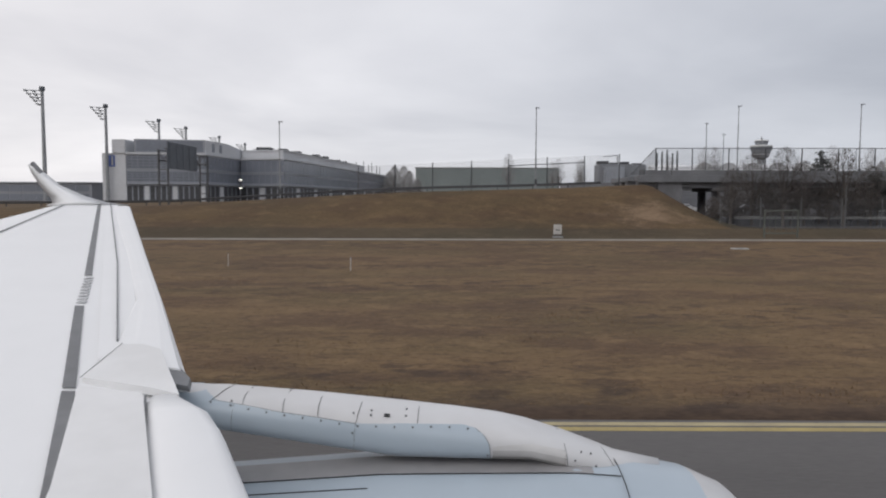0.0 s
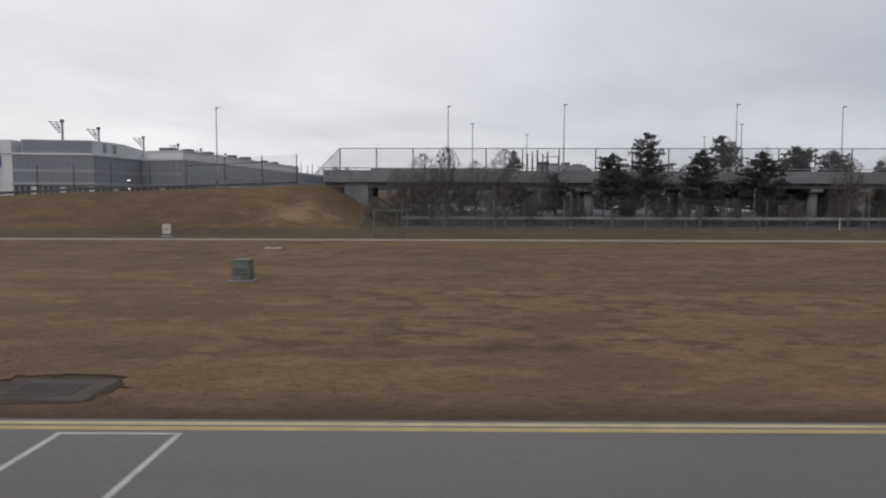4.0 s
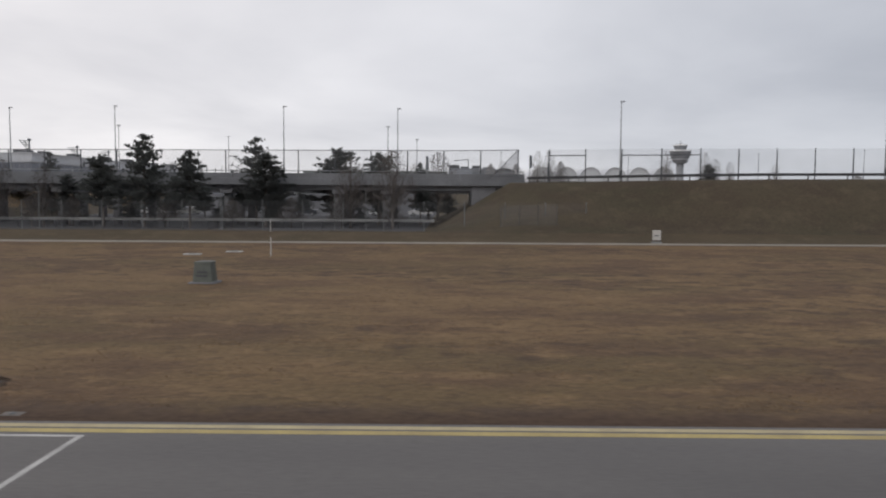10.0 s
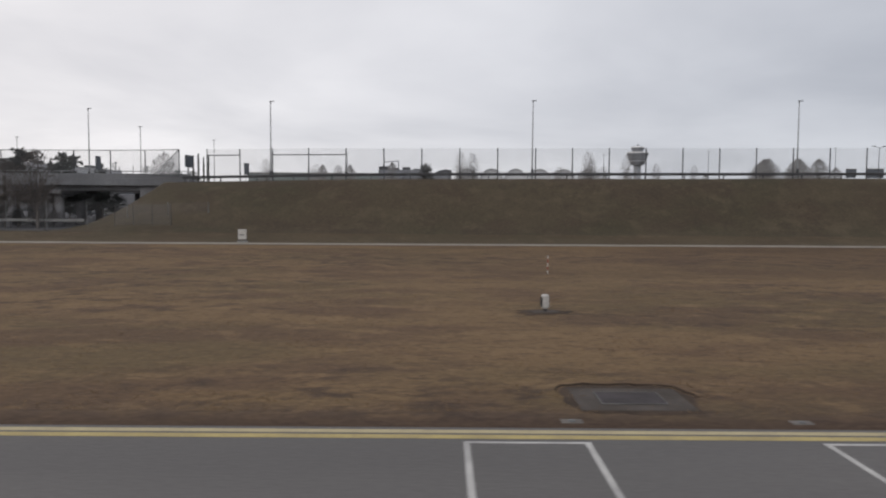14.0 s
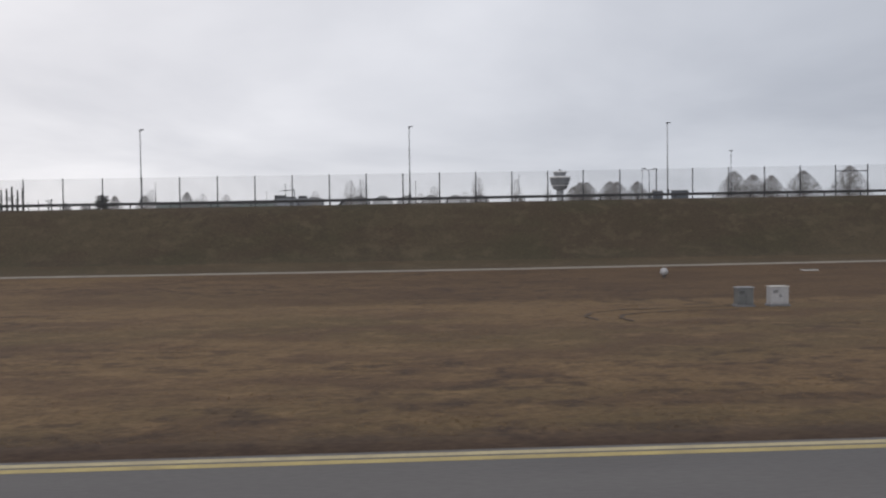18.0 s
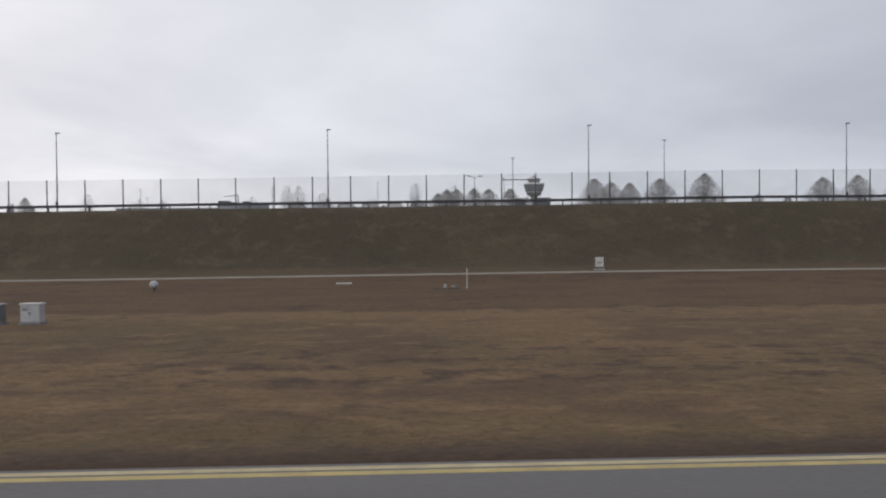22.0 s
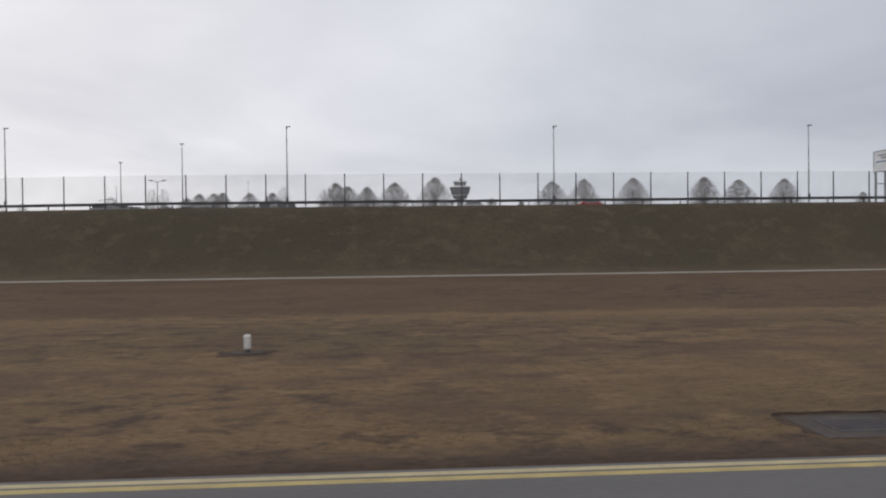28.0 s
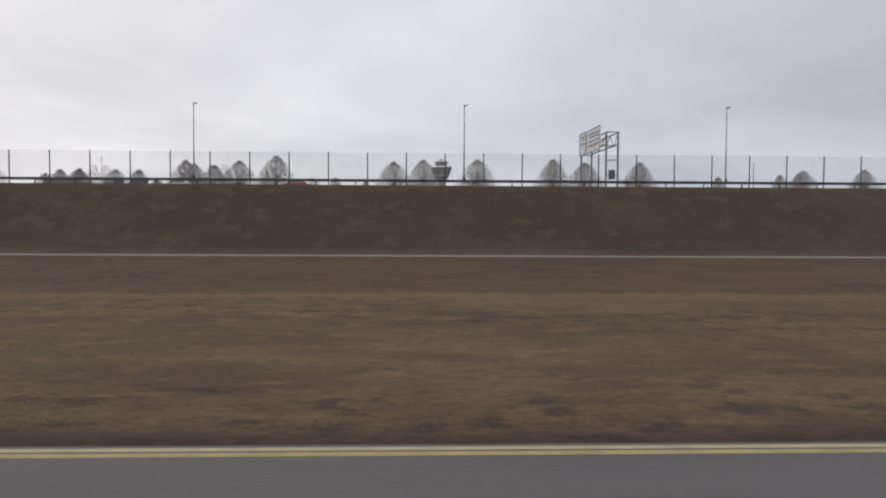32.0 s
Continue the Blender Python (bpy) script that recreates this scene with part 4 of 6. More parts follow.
g = thing("road_gantry", 354.3, 85.2, bank_top(354) - 0.15, label="steel lattice gantry over the road with white sign boards", category="sign gantry")
h0 = bank_top(354) - 0.15
bars = material("sign_print_blue", (0.12, 0.17, 0.36), None, 0.6)
bars_orange = material("sign_print_orange", (0.52, 0.33, 0.21), None, 0.6)
for y, top in ((0.0, 15.0), (12.8, 15.0)):
    for dx in (-0.7, 0.7):
        part("leg", boxed(dx - 0.11, dx + 0.11, y - 0.11, y + 0.11, 0, top - h0), GALV, g)
    for z in (9.8, 11.6, 13.3, 14.9):
        part("rung", boxed(-0.7, 0.7, y - 0.06, y + 0.06, z - h0, z + 0.12 - h0), GALV, g)
for dx in (-0.7, 0.7):
    for z in (13.5, 14.9):
        part("beam", tube(bmesh.new(), (dx, 0, z - h0), (dx, 12.8, z - h0), 0.09, 0.09, 6), GALV, g)
    for k in range(7):
        part("lattice", tube(bmesh.new(), (dx, 1.8 * k, (13.5 if k % 2 else 14.9) - h0), (dx, min(12.8, 1.8 * k + 1.8), (14.9 if k % 2 else 13.5) - h0), 0.045, 0.045, 5), GALV, g)
SIGN_PALE = material("sign_pale", (0.76, 0.78, 0.80), (0.70, 0.72, 0.74), 0.5, 0, 6, 1.0, 0.02)
for y0, y1, z0, z1 in ((2.0, 8.8, 13.1, 16.05), (9.3, 12.9, 13.2, 16.15)):
    b = part("board", boxed(-0.95, -0.87, y0, y1, z0 - h0, z1 - h0, bevel=0.02), SIGN_PALE, g, "pale sign board")
    for ya, yb, za, zb in ((y0, y1, z1 - 0.1, z1), (y0, y1, z0, z0 + 0.1), (y0, y0 + 0.1, z0 + 0.1, z1 - 0.1), (y1 - 0.1, y1, z0 + 0.1, z1 - 0.1)):
        part("rim", boxed(-0.99, -0.952, ya, yb, za - h0, zb - h0), GALV, b, "grey edge profile")
    part("print_bar", boxed(-0.962, -0.952, y0 + 0.4, y1 - 0.5, z0 + 1.35 - h0, z0 + 1.5 - h0), bars, b)
    for zz, cut in ((1.85, 1.6), (2.2, 0.9)):
        part("print_bar", boxed(-0.962, -0.952, y0 + 0.5, y1 - cut, z0 + zz - h0, z0 + zz + 0.16 - h0), CABINET_GREY, b)
    if y0 < 3:
        part("print_bar", boxed(-0.962, -0.952, y0 + 0.5, y1 - 0.9, z0 + 0.75 - h0, z0 + 1.05 - h0), bars_orange, b)
part("control_box", boxed(-0.32, 0.32, -0.3, 0.3, 1.1, 2.2, bevel=0.03), SIGN_GREY, g)

for x, y, w, z0, z1 in ((251.0, 200, 2.9, 12.6, 14.95), (256.9, 199, 4.9, 12.5, 15.0)):
    s = thing("road_sign", x, y, 8.0, label="dark back of a road sign on two posts beyond the road", category="road sign", group="road signs")
    part("board", boxed(-w / 2, w / 2, -0.1, 0, z0 - 8, z1 - 8, bevel=0.03), SIGN_GREY, s)
    part("rim", boxed(-w / 2 - 0.04, w / 2 + 0.04, -0.14, 0.04, z1 - 7.998, z1 - 7.85), SIGN_WHITE, s, "pale top edge")
    for dx in (-w * 0.3, w * 0.3):
        part("post", tube(bmesh.new(), (dx, 0.08, 0), (dx, 0.08, z1 - 8.2), 0.08, 0.08, 6), GALV, s)
for x, y, z0, z1, w in ((108.45, 87.8, 8.75, 10.2, 1.7), (112.2, 99.5, 8.4, 9.95, 1.3), (95.9, 91.2, 8.6, 10.25, 0.9)):
    f0 = 7.3 if x < 108 else bank_top(x) - 0.1
    s = thing("traffic_sign", x, y, f0, 78, label="dark back of a traffic sign facing along the road", category="road sign", group="traffic signs")
    part("board", boxed(-w / 2, w / 2, -0.12, 0.0, z0 - f0, z1 - f0, bevel=0.02), SIGN_GREY, s)
    part("post", tube(bmesh.new(), (0, 0.06, 0), (0, 0.06, z1 - 0.1 - f0), 0.05, 0.05, 6), GALV, s)
bus_frame = thing("barrier_frame", 262, 195, 8.0, label="open steel lattice frame beside a road sign", category="barrier")
for z in (3.2, 4.6):
    part("bar", tube(bmesh.new(), (-3.4, 0, z), (3.4, 0, z), 0.08, 0.08, 6), DARK_STEEL, bus_frame)
for k in range(6):
    part("upright", tube(bmesh.new(), (-3.4 + 1.36 * k, 0, 0 if k in (0, 5) else 3.2), (-3.4 + 1.36 * k, 0, 4.6), 0.06, 0.06, 6), DARK_STEEL, bus_frame)


# ---------------------------------------------------------------- trees


def bare_tree_meshes(seed, height, width, limbs=56, twigs=15, thin=0.03, fine_mat=TWIG, low=0.42, power=0.75, inner=0.35, haze=0):
    """Bare tree: steep limbs fan out of a short trunk into a bell of fine twigs, widest at `low` of its height."""
    rng = random.Random(seed)
    wood, fine = bmesh.new(), bmesh.new()
    fork = height * 0.2
    lean = Vector((rng.uniform(-0.3, 0.3), rng.uniform(-0.3, 0.3), 0)) * 0.3
    tube(wood, (0, 0, -0.3), lean * 0.5 + Vector((0, 0, fork)), height * 0.022, height * 0.017, 8, False)
    tube(wood, lean * 0.5 + Vector((0, 0, fork)), lean + Vector((0, 0, height * 0.72)), height * 0.016, height * 0.004, 6, False)

    def reach(f):
        return ((1 - f) / (1 - low)) ** power if f > low else 0.8 + 0.2 * (f / low)

    for i in range(limbs):
        f = low * 0.7 + (1 - low * 0.7) * ((i + rng.random()) / limbs) ** 1.35
        a = i * 2.4 + rng.uniform(-0.4, 0.4)
        r = width / 2 * min(1.0, reach(min(f, 0.999))) * rng.uniform(inner, 1.05) ** 0.6
        start = lean * 0.6 + Vector((0, 0, fork + height * 0.3 * rng.random() * f))
        end = Vector((r * math.cos(a), r * math.sin(a), height * f * rng.uniform(0.96, 1.02)))
        mid = start.lerp(end, 0.5) + Vector((math.cos(a), math.sin(a), 0.6)) * 0.04 * width
        pts = [start.lerp(mid, t).lerp(mid.lerp(end, t), t) for t in (0, 0.35, 0.7, 1.0)]
        for k in range(3):
            tube(wood if k == 0 else fine, pts[k], pts[k + 1], height * 0.006 * (1 - 0.3 * k), height * 0.006 * (1 - 0.3 * (k + 1)), 3, False)
        for _ in range(twigs):
            t = rng.uniform(0.3, 1.0)
            p = start.lerp(mid, t).lerp(mid.lerp(end, t), t)
            d = ((end - start).normalized() * 0.6 + Vector((rng.gauss(0, 0.5), rng.gauss(0, 0.5), rng.gauss(0.25, 0.35)))).normalized()
            q = p + d * height * rng.uniform(0.03, 0.085)
            tube(fine, p, q, thin, thin * 0.6, 3, False)
            for _ in range(3):
                e = (d + Vector((rng.gauss(0, 0.5), rng.gauss(0, 0.5), rng.gauss(0.1, 0.35)))).normalized()
                s = p.lerp(q, rng.uniform(0.3, 1))
                tube(fine, s, s + e * height * rng.uniform(0.02, 0.05), thin * 0.7, thin * 0.45, 3, False)
    for _ in range(haze):
        f = low * 0.55 + (1 - low * 0.55) * rng.random() ** 1.25
        a = rng.uniform(0, math.tau)
        r = width / 2 * min(1.0, reach(min(f, 0.995))) * rng.random() ** 0.45
        p = Vector((r * math.cos(a), r * math.sin(a), height * f))
        d = Vector((math.cos(a) * r / width + rng.gauss(0, 0.3), math.sin(a) * r / width + rng.gauss(0, 0.3), 0.7)).normalized()
        tube(fine, p, p + d * height * rng.uniform(0.02, 0.05), thin * 0.8, thin * 0.4, 3, False)
    return mesh_of("trunk", wood, BARK), mesh_of("crown", fine, fine_mat)


def place_tree(name, meshes, x, y, z, size, turn, label, group, wide=1.0):
    t = thing(name, x, y, z, turn, label, "tree", group)
    m = Matrix.Diagonal((size * wide, size * wide, size, 1))
    part("trunk", meshes[0], None, t, at=m)
    part("crown", meshes[1], None, t, at=m)
    return t


BELL = [bare_tree_meshes(11 + k, 10.0, (10.2, 9.2, 10.8, 9.6)[k], 70, 12, 0.021, TWIG, 0.27, 0.62, 0.5, 5600) for k in range(4)]
rng = random.Random(5)
ROW_TREES = ((228.6, 206, 8.4), (231.2, 209, 9.6), (234.2, 213.5, 9.9), (238.6, 204.5, 9.5), (244.0, 215.6, 10.0), (250.4, 216, 10.0), (255.5, 216, 7.6), (270.6, 195, 11.0), (274.0, 191, 9.8), (279.0, 191, 9.6), (286.2, 188, 10.4), (296.4, 184, 11.3), (311, 185, 6.4), (318.6, 185, 5.6), (325.8, 181, 9.9), (333.1, 178, 10.2), (346.6, 181, 10.6), (366.0, 183, 10.9), (373.2, 179, 9.9), (389.0, 186, 10.6), (408, 182, 7), (424, 182, 7.6), (430, 182, 8.6), (446, 182, 9), (460, 184, 8.5), (476, 182, 9.5))
for k, (x, y, h) in enumerate(ROW_TREES):
    place_tree("bare_tree", BELL[k % 4], x, y, bank_top(x) - 0.2, h / 9.6, rng.uniform(0, 360), "bare winter tree with a bell-shaped crown beside the car park" if h > 8 else "small bare winter tree beside the car park", "bare trees", 1.12 if h > 8 else 0.9)
for k, (x, y, h) in enumerate(((109, 182, 6.6), (115.5, 184, 6.6), (126.4, 182, 7), (213, 205, 5.2), (416.5, 159, 6.2))):
    place_tree("bare_tree", BELL[(k + 1) % 4], x, y, bank_top(x) - 0.2, h / 10.0 * 1.1, rng.uniform(0, 360), "small bare winter tree beyond the road", "bare trees", 0.8)
for k, (x, y, h) in enumerate(((-36, 478, 17), (-32, 468, 20), (-27, 484, 20.5), (-22.5, 474, 17), (-18, 486, 13))):
    place_tree("bare_tree", BELL[k % 4], x, y, 4.8, h / 10.0, rng.uniform(0, 360), "tall bare winter tree at the end of the terminal", "terminal trees", 0.85)
FAN = [bare_tree_meshes(71 + k, 10.0, 6.6, 34, 10, 0.026, TWIG, 0.6, 0.4, 0.35, 900) for k in range(2)]
for k, (x, y, h) in enumerate(((190.3, 253, 12.6), (187, 300, 12.8), (269, 444, 22), (277, 400, 18.5), (156.1, 420, 27), (222.8, 420, 27.5), (245, 420, 26), (65.9, 420, 21), (79, 420, 20.5), (129.4, 420, 21.5), (100, 225, 8), (37, 420, 24), (62.4, 420, 19), (78, 420, 20), (149.2, 420, 27), (205, 300, 13))):
    place_tree("bare_tree", FAN[k % 2], x, y, bank_top(x) - 0.6, h / 10.0, rng.uniform(0, 360), "tall sparse bare tree far behind the road", "far bare trees", 0.8 if h < 15 else 0.55)
TALL = [bare_tree_meshes(31 + k, 10.0, 6.4, 30, 11, 0.024, SHRUB_TWIG, 0.55, 0.5, 0.35, 1300) for k in range(3)]
for k, (x, y, z, h) in enumerate(((39.2, 84, 1.3, 9.0), (36.4, 86, 1.3, 8.4), (45.9, 83.5, 1.3, 8.8), (42.6, 86, 1.3, 7.6), (92.2, 84, 1.3, 9.0), (87, 86.5, 1.3, 8.2), (50.5, 86, 1.3, 7.0), (33.5, 85, 1.3, 6.6), (97, 110, 1.8, 10), (-150, 215, 2.5, 9), (-141, 220, 2.5, 10))):
    place_tree("bare_tree", TALL[k % 3], x, y, z, h / 10.0, rng.uniform(0, 360), "slender leafless tree by the underpass" if x > 20 else "slender leafless tree beside the apron", "slender bare trees", 1.0)
SHRUB = [bare_tree_meshes(51 + k, 10.0, 11.0, 36, 12, 0.045, SHRUB_TWIG, 0.45, 0.75, 0.35, 1800) for k in range(2)]
for k, (x, y, h) in enumerate(((31, 84, 3.4), (34, 86, 4.4), (37.5, 85, 4.8), (41, 86, 4.8), (45, 85, 4.4), (49, 86, 3.6), (54, 86, 3.6), (65, 86, 3.4), (73, 86, 3.4), (80, 86, 3.6), (86, 86, 3.6), (92, 86, 3.4))):
    place_tree("bare_shrub", SHRUB[k % 2], x, y, 1.3, h / 10.0, rng.uniform(0, 360), "leafless brown shrub before the bridge", "shrubs")


def pine_meshes(seed, height, width, low, tiers, shaggy, power=0.5, boughs=7, core=0.2):
    """Conifer: tiers of drooping boughs with ragged pads of needles, uneven in reach, with gaps between the tiers."""
    rng = random.Random(seed)
    wood = bmesh.new()
    tube(wood, (0, 0, -0.3), (0, 0, height * 0.5), 0.17, 0.11, 8, False)
    tube(wood, (0, 0, height * 0.5), (0, 0, height * 0.97), 0.11, 0.03, 6, False)
    verts, faces = [], []
    gap = height * (0.985 - low) / tiers
    for i in range(tiers):
        f = i / (tiers - 1)
        z = height * (low + (0.985 - low) * f)
        reach = width * (1 - f) ** power * rng.uniform(0.8, 1.1) + core
        for k in range(boughs if f < 0.85 else 5):
            a = k * math.tau / boughs + rng.uniform(-0.5, 0.5)
            length = reach * rng.uniform(0.6, 1.08)
            d = Vector((math.cos(a), math.sin(a), rng.uniform(-0.1, 0.45)))
            root = Vector((0, 0, min(height * 0.97, z + rng.uniform(-0.7, 0.4) * gap)))
            tube(wood, root, root + d * length, 0.035, 0.012, 3, False)
            for j in range(max(5, int(length * 9))):
                s0 = rng.uniform(0.12, 1.02)
                c = root + d * length * s0 + Vector((rng.gauss(0, core), rng.gauss(0, core), rng.gauss(0.04, 0.11)))
                for _ in range(12):
                    spray = (d * 0.7 + Vector((rng.gauss(0, 0.55), rng.gauss(0, 0.55), rng.gauss(0.35, 0.4)))).normalized()
                    tip = c + spray * rng.uniform(0.22, 0.46) * shaggy
                    side = spray.orthogonal().normalized() * rng.uniform(0.05, 0.10) * shaggy
                    n = len(verts)
                    verts += [c - side, c + side, tip]
                    faces.append((n, n + 1, n + 2))
    me = bpy.data.meshes.new("crown")
    me.from_pydata(verts, [], faces)
    me.materials.append(NEEDLES)
    return mesh_of("trunk", wood, BARK), me


PINES = [pine_meshes(3, 11.0, 4.4, 0.26, 12, 0.85, 0.74, 8), pine_meshes(8, 11.0, 4.4, 0.26, 12, 0.85, 0.62, 8), pine_meshes(14, 9.0, 2.9, 0.34, 10, 0.95, 0.45, 9), pine_meshes(19, 9.0, 2.9, 0.32, 10, 0.95, 0.62, 8)]
for k, (x, y, top, kind, wide) in enumerate(((62.7, 85.6, 12.4, 0, 1.0), (74.1, 92.7, 12.7, 1, 0.95), (47.8, 92.6, 10.7, 0, 0.62), (58.4, 84.4, 9.6, 2, 1.05), (68.6, 84.2, 10.2, 3, 1.05), (76.7, 87.2, 10.2, 3, 1.3), (84.1, 94.2, 11.2, 2, 1.5), (89.5, 94.9, 10.7, 2, 1.3), (136.5, 106.5, 10.3, 2, 0.9), (52.5, 88, 7.6, 2, 0.8), (95.0, 94.0, 9.5, 3, 0.6))):
    base = 1.3 if x < 100 else 7.0
    ref = (11.0, 11.0, 9.0, 9.0)[kind]
    size = (top - base) / ref
    place_tree("conifer", PINES[kind], x, y, base, size, 47 * k, "dark green conifer standing before the bridge" if x < 100 else "small dark conifer on the embankment", "conifers", wide / size * (1.0 if x < 100 else 0.6))
for k, x in enumerate((60.5, 71, 77.5, 88)):
    place_tree("evergreen_shrub", PINES[2 + k % 2], x, 86 + rng.uniform(0, 1.5), 1.25, rng.uniform(0.26, 0.4), 80 * k, "dense dark evergreen shrub before the bridge", "evergreen shrubs", 1.5)
for k, x in enumerate((52, 56, 60, 64, 68, 72, 76, 80, 84, 88, 95.5, 98.5)):
    place_tree("evergreen_shrub", PINES[2 + k % 2], x, 112 + rng.uniform(0, 3), 1.7, rng.uniform(0.4, 0.55), 70 * k, "dense dark evergreen shrub behind the bridge", "evergreen shrubs", 1.6)

# columnar poplars on the far side of the car park
POPLAR = pine_meshes(21, 8.0, 0.2, 0.05, 30, 0.4, 0.8, 5, 0.035)
for k, x in enumerate((63.2, 64.7, 66.2, 67.8, 69.2)):
    place_tree("columnar_tree", POPLAR, x, 217, 6.0, 1.5 + 0.06 * (k % 3), 60 * k, "narrow dark columnar tree beyond the bridge", "columnar trees")

# ---------------------------------------------------------------- vehicles


def car_mesh_parts(mat, van=False):
    length, tall = (4.6, 1.55) if not van else (5.0, 1.95)
    prof = ((-2.25, 0.35), (-2.3, 0.75), (-2.05, 0.98), (-1.55, 1.02), (-0.95, tall - 0.06), (0.9, tall), (1.75, tall - 0.12) if van else (1.55, 1.08), (2.2, 0.98), (2.3, 0.6), (2.2, 0.33))
    body = loft([[(x, y * (0.86 if z > 1.1 else 1.0), z) for x, z in prof] for y in (-0.88, -0.8, 0.8, 0.88)])
    return mesh_of("body", body, mat)


WHEEL = mesh_of("wheel", tube(bmesh.new(), (0, -0.1, 0), (0, 0.1, 0), 0.32, 0.32, 14), TYRE)
RIM = mesh_of("rim", tube(bmesh.new(), (0, -0.115, 0), (0, 0.115, 0), 0.2, 0.2, 10), GALV)
SIDE_GLASS = mesh_of("side_window", boxed(-0.85, 1.0, -0.015, 0.015, 1.06, 1.42, bevel=0.005), GLASS_BAND)
LIGHT = mesh_of("light", boxed(-0.03, 0.03, -0.18, 0.18, 0.68, 0.84), SIGN_WHITE)


def make_car(x, y, z, mat, label, turn=0, van=False):
    c = thing("car", x, y, z, turn, label, "car", "parked cars")
    part("body", car_mesh_parts(mat, van), None, c)
    for wx in (-1.4, 1.4):
        for wy in (-0.8, 0.8):
            w = part("wheel", WHEEL, None, c, at=pose(wx, wy, 0.32))
            part("rim", RIM, None, w)
    for wy in (-0.83, 0.83):
        part("side_window", SIDE_GLASS, None, c, at=pose(0, wy, 0))
    for lx in (-2.3, 2.3):
        for ly in (-0.6, 0.6):
            part("light", LIGHT, None, c, at=pose(lx, ly, 0))


for x, y, mat, label, turn in ((44, 134, CAR_WHITE, "white car parked beyond the underpass", 0), (50.5, 134, CAR_GREY, "grey car parked beyond the underpass", 0), (57, 136, CAR_DARK, "dark car parked beyond the underpass", 0), (79, 133, CAR_GREY, "grey car parked beyond the underpass", 180), (86.5, 132, CAR_WHITE, "white car parked beyond the underpass", 0), (93.5, 134, CAR_WHITE, "white car parked beyond the underpass", 0), (72, 135, CAR_DARK, "dark car parked beyond the underpass", 0), (100, 136, CAR_GREY, "grey car parked beyond the underpass", 0)):
    make_car(x, y, 1.98, mat, label, turn)
make_car(297.5, 105, bank_top(297) - 0.02, CAR_GREY, "grey car on the embankment road")
make_car(314.4, 104, bank_top(314) - 0.02, CAR_RED, "red car on the embankment road")

# ---------------------------------------------------------------- small things on the grass


PALE_CABINET = material("pale_cabinet", (0.40, 0.40, 0.41), (0.34, 0.34, 0.35), 0.6, 0, 9, 2.0, 0.02)
PIT_CONCRETE = material("pit_concrete", (0.098, 0.086, 0.078), (0.070, 0.060, 0.053), 0.95, 0, 6, 0.8, 0.3)
PIT_FRAME = material("pit_frame", (0.115, 0.11, 0.108), (0.055, 0.05, 0.048), 0.8)
PIT_COVER = material("pit_cover", (0.078, 0.070, 0.072), (0.056, 0.050, 0.051), 0.95, 0, 5, 0.9, 0.2)
PAD_CONCRETE = material("pad_concrete", (0.16, 0.145, 0.132), (0.11, 0.098, 0.088), 0.9, 0, 6, 1.2, 0.3)
CUT_SOIL_SHADE = material("cut_soil_shade", (0.062, 0.046, 0.036), (0.040, 0.030, 0.024), 1.0, 0, 8, 2.0, 0.4)
PIT_SOIL = material("pit_soil", (0.078, 0.056, 0.042), (0.050, 0.038, 0.030), 0.95, 0, 5, 0.9, 0.5)
for m in (PIT_CONCRETE, PIT_COVER, PIT_SOIL, CUT_SOIL_SHADE):
    m.node_tree.nodes["Principled BSDF"].inputs["Specular IOR Level"].default_value = 0.12


def sign_box(x, y, z):
    s = thing("airfield_sign", x, y, z, label="white airfield sign box on a short plinth beside the service road", category="airfield sign", group="airfield signs")
    part("plinth", boxed(-0.5, 0.5, -0.2, 0.2, -0.1, 0.14, bevel=0.01), CONCRETE, s)
    part("panel", boxed(-0.4, 0.4, -0.1, 0.1, 0.3, 1.28, bevel=0.02), SIGN_WHITE, s)
    for dx in (-0.3, 0.3):
        part("foot", boxed(dx - 0.05, dx + 0.05, -0.05, 0.05, 0.14, 0.3), DARK_STEEL, s)
    part("print_bar", boxed(-0.22, 0.22, -0.108, -0.101, 0.68, 0.8), CABINET_GREY, s)


for x, y in ((11.3, 72.2), (119.25, 71.8), (240.1, 72.3)):
    sign_box(x, y, ground_height(x, y))


def marker_post(x, y, h, r=0.055):
    p = thing("marker_post", x, y, ground_height(x, y), label="slim white marker post standing in the grass", category="marker post", group="marker posts")
    part("shaft", tube(bmesh.new(), (0, 0, -0.1), (0, 0, h), r, r * 0.85, 8), SIGN_WHITE, p)
    part("cap", tube(bmesh.new(), (0, 0, h), (0, 0, h + 0.05), r * 1.2, r * 0.7, 8), CABINET_GREY, p)


RED_BAND = material("red_band", (0.30, 0.07, 0.05), (0.24, 0.06, 0.045), 0.6)
p = thing("marker_post", 145.9, 47, ground_height(145.9, 47), label="slim red and white banded marker post in the grass", category="marker post", group="marker posts")
for k in range(5):
    part("band", tube(bmesh.new(), (0, 0, -0.1 if k == 0 else 0.24 * k), (0, 0, 0.24 * (k + 1)), 0.035, 0.035, 8), RED_BAND if k % 2 else SIGN_WHITE, p, "red band" if k % 2 else "white band")
for x, y, h in ((84.9, 56.2, 1.45), (80.1, 75.6, 1.35), (225.6, 56.8, 1.55), (-14.2, 47.5, 0.8), (-5.8, 44.8, 0.8)):
    marker_post(x, y, h, 0.045 if h > 1 else 0.03)


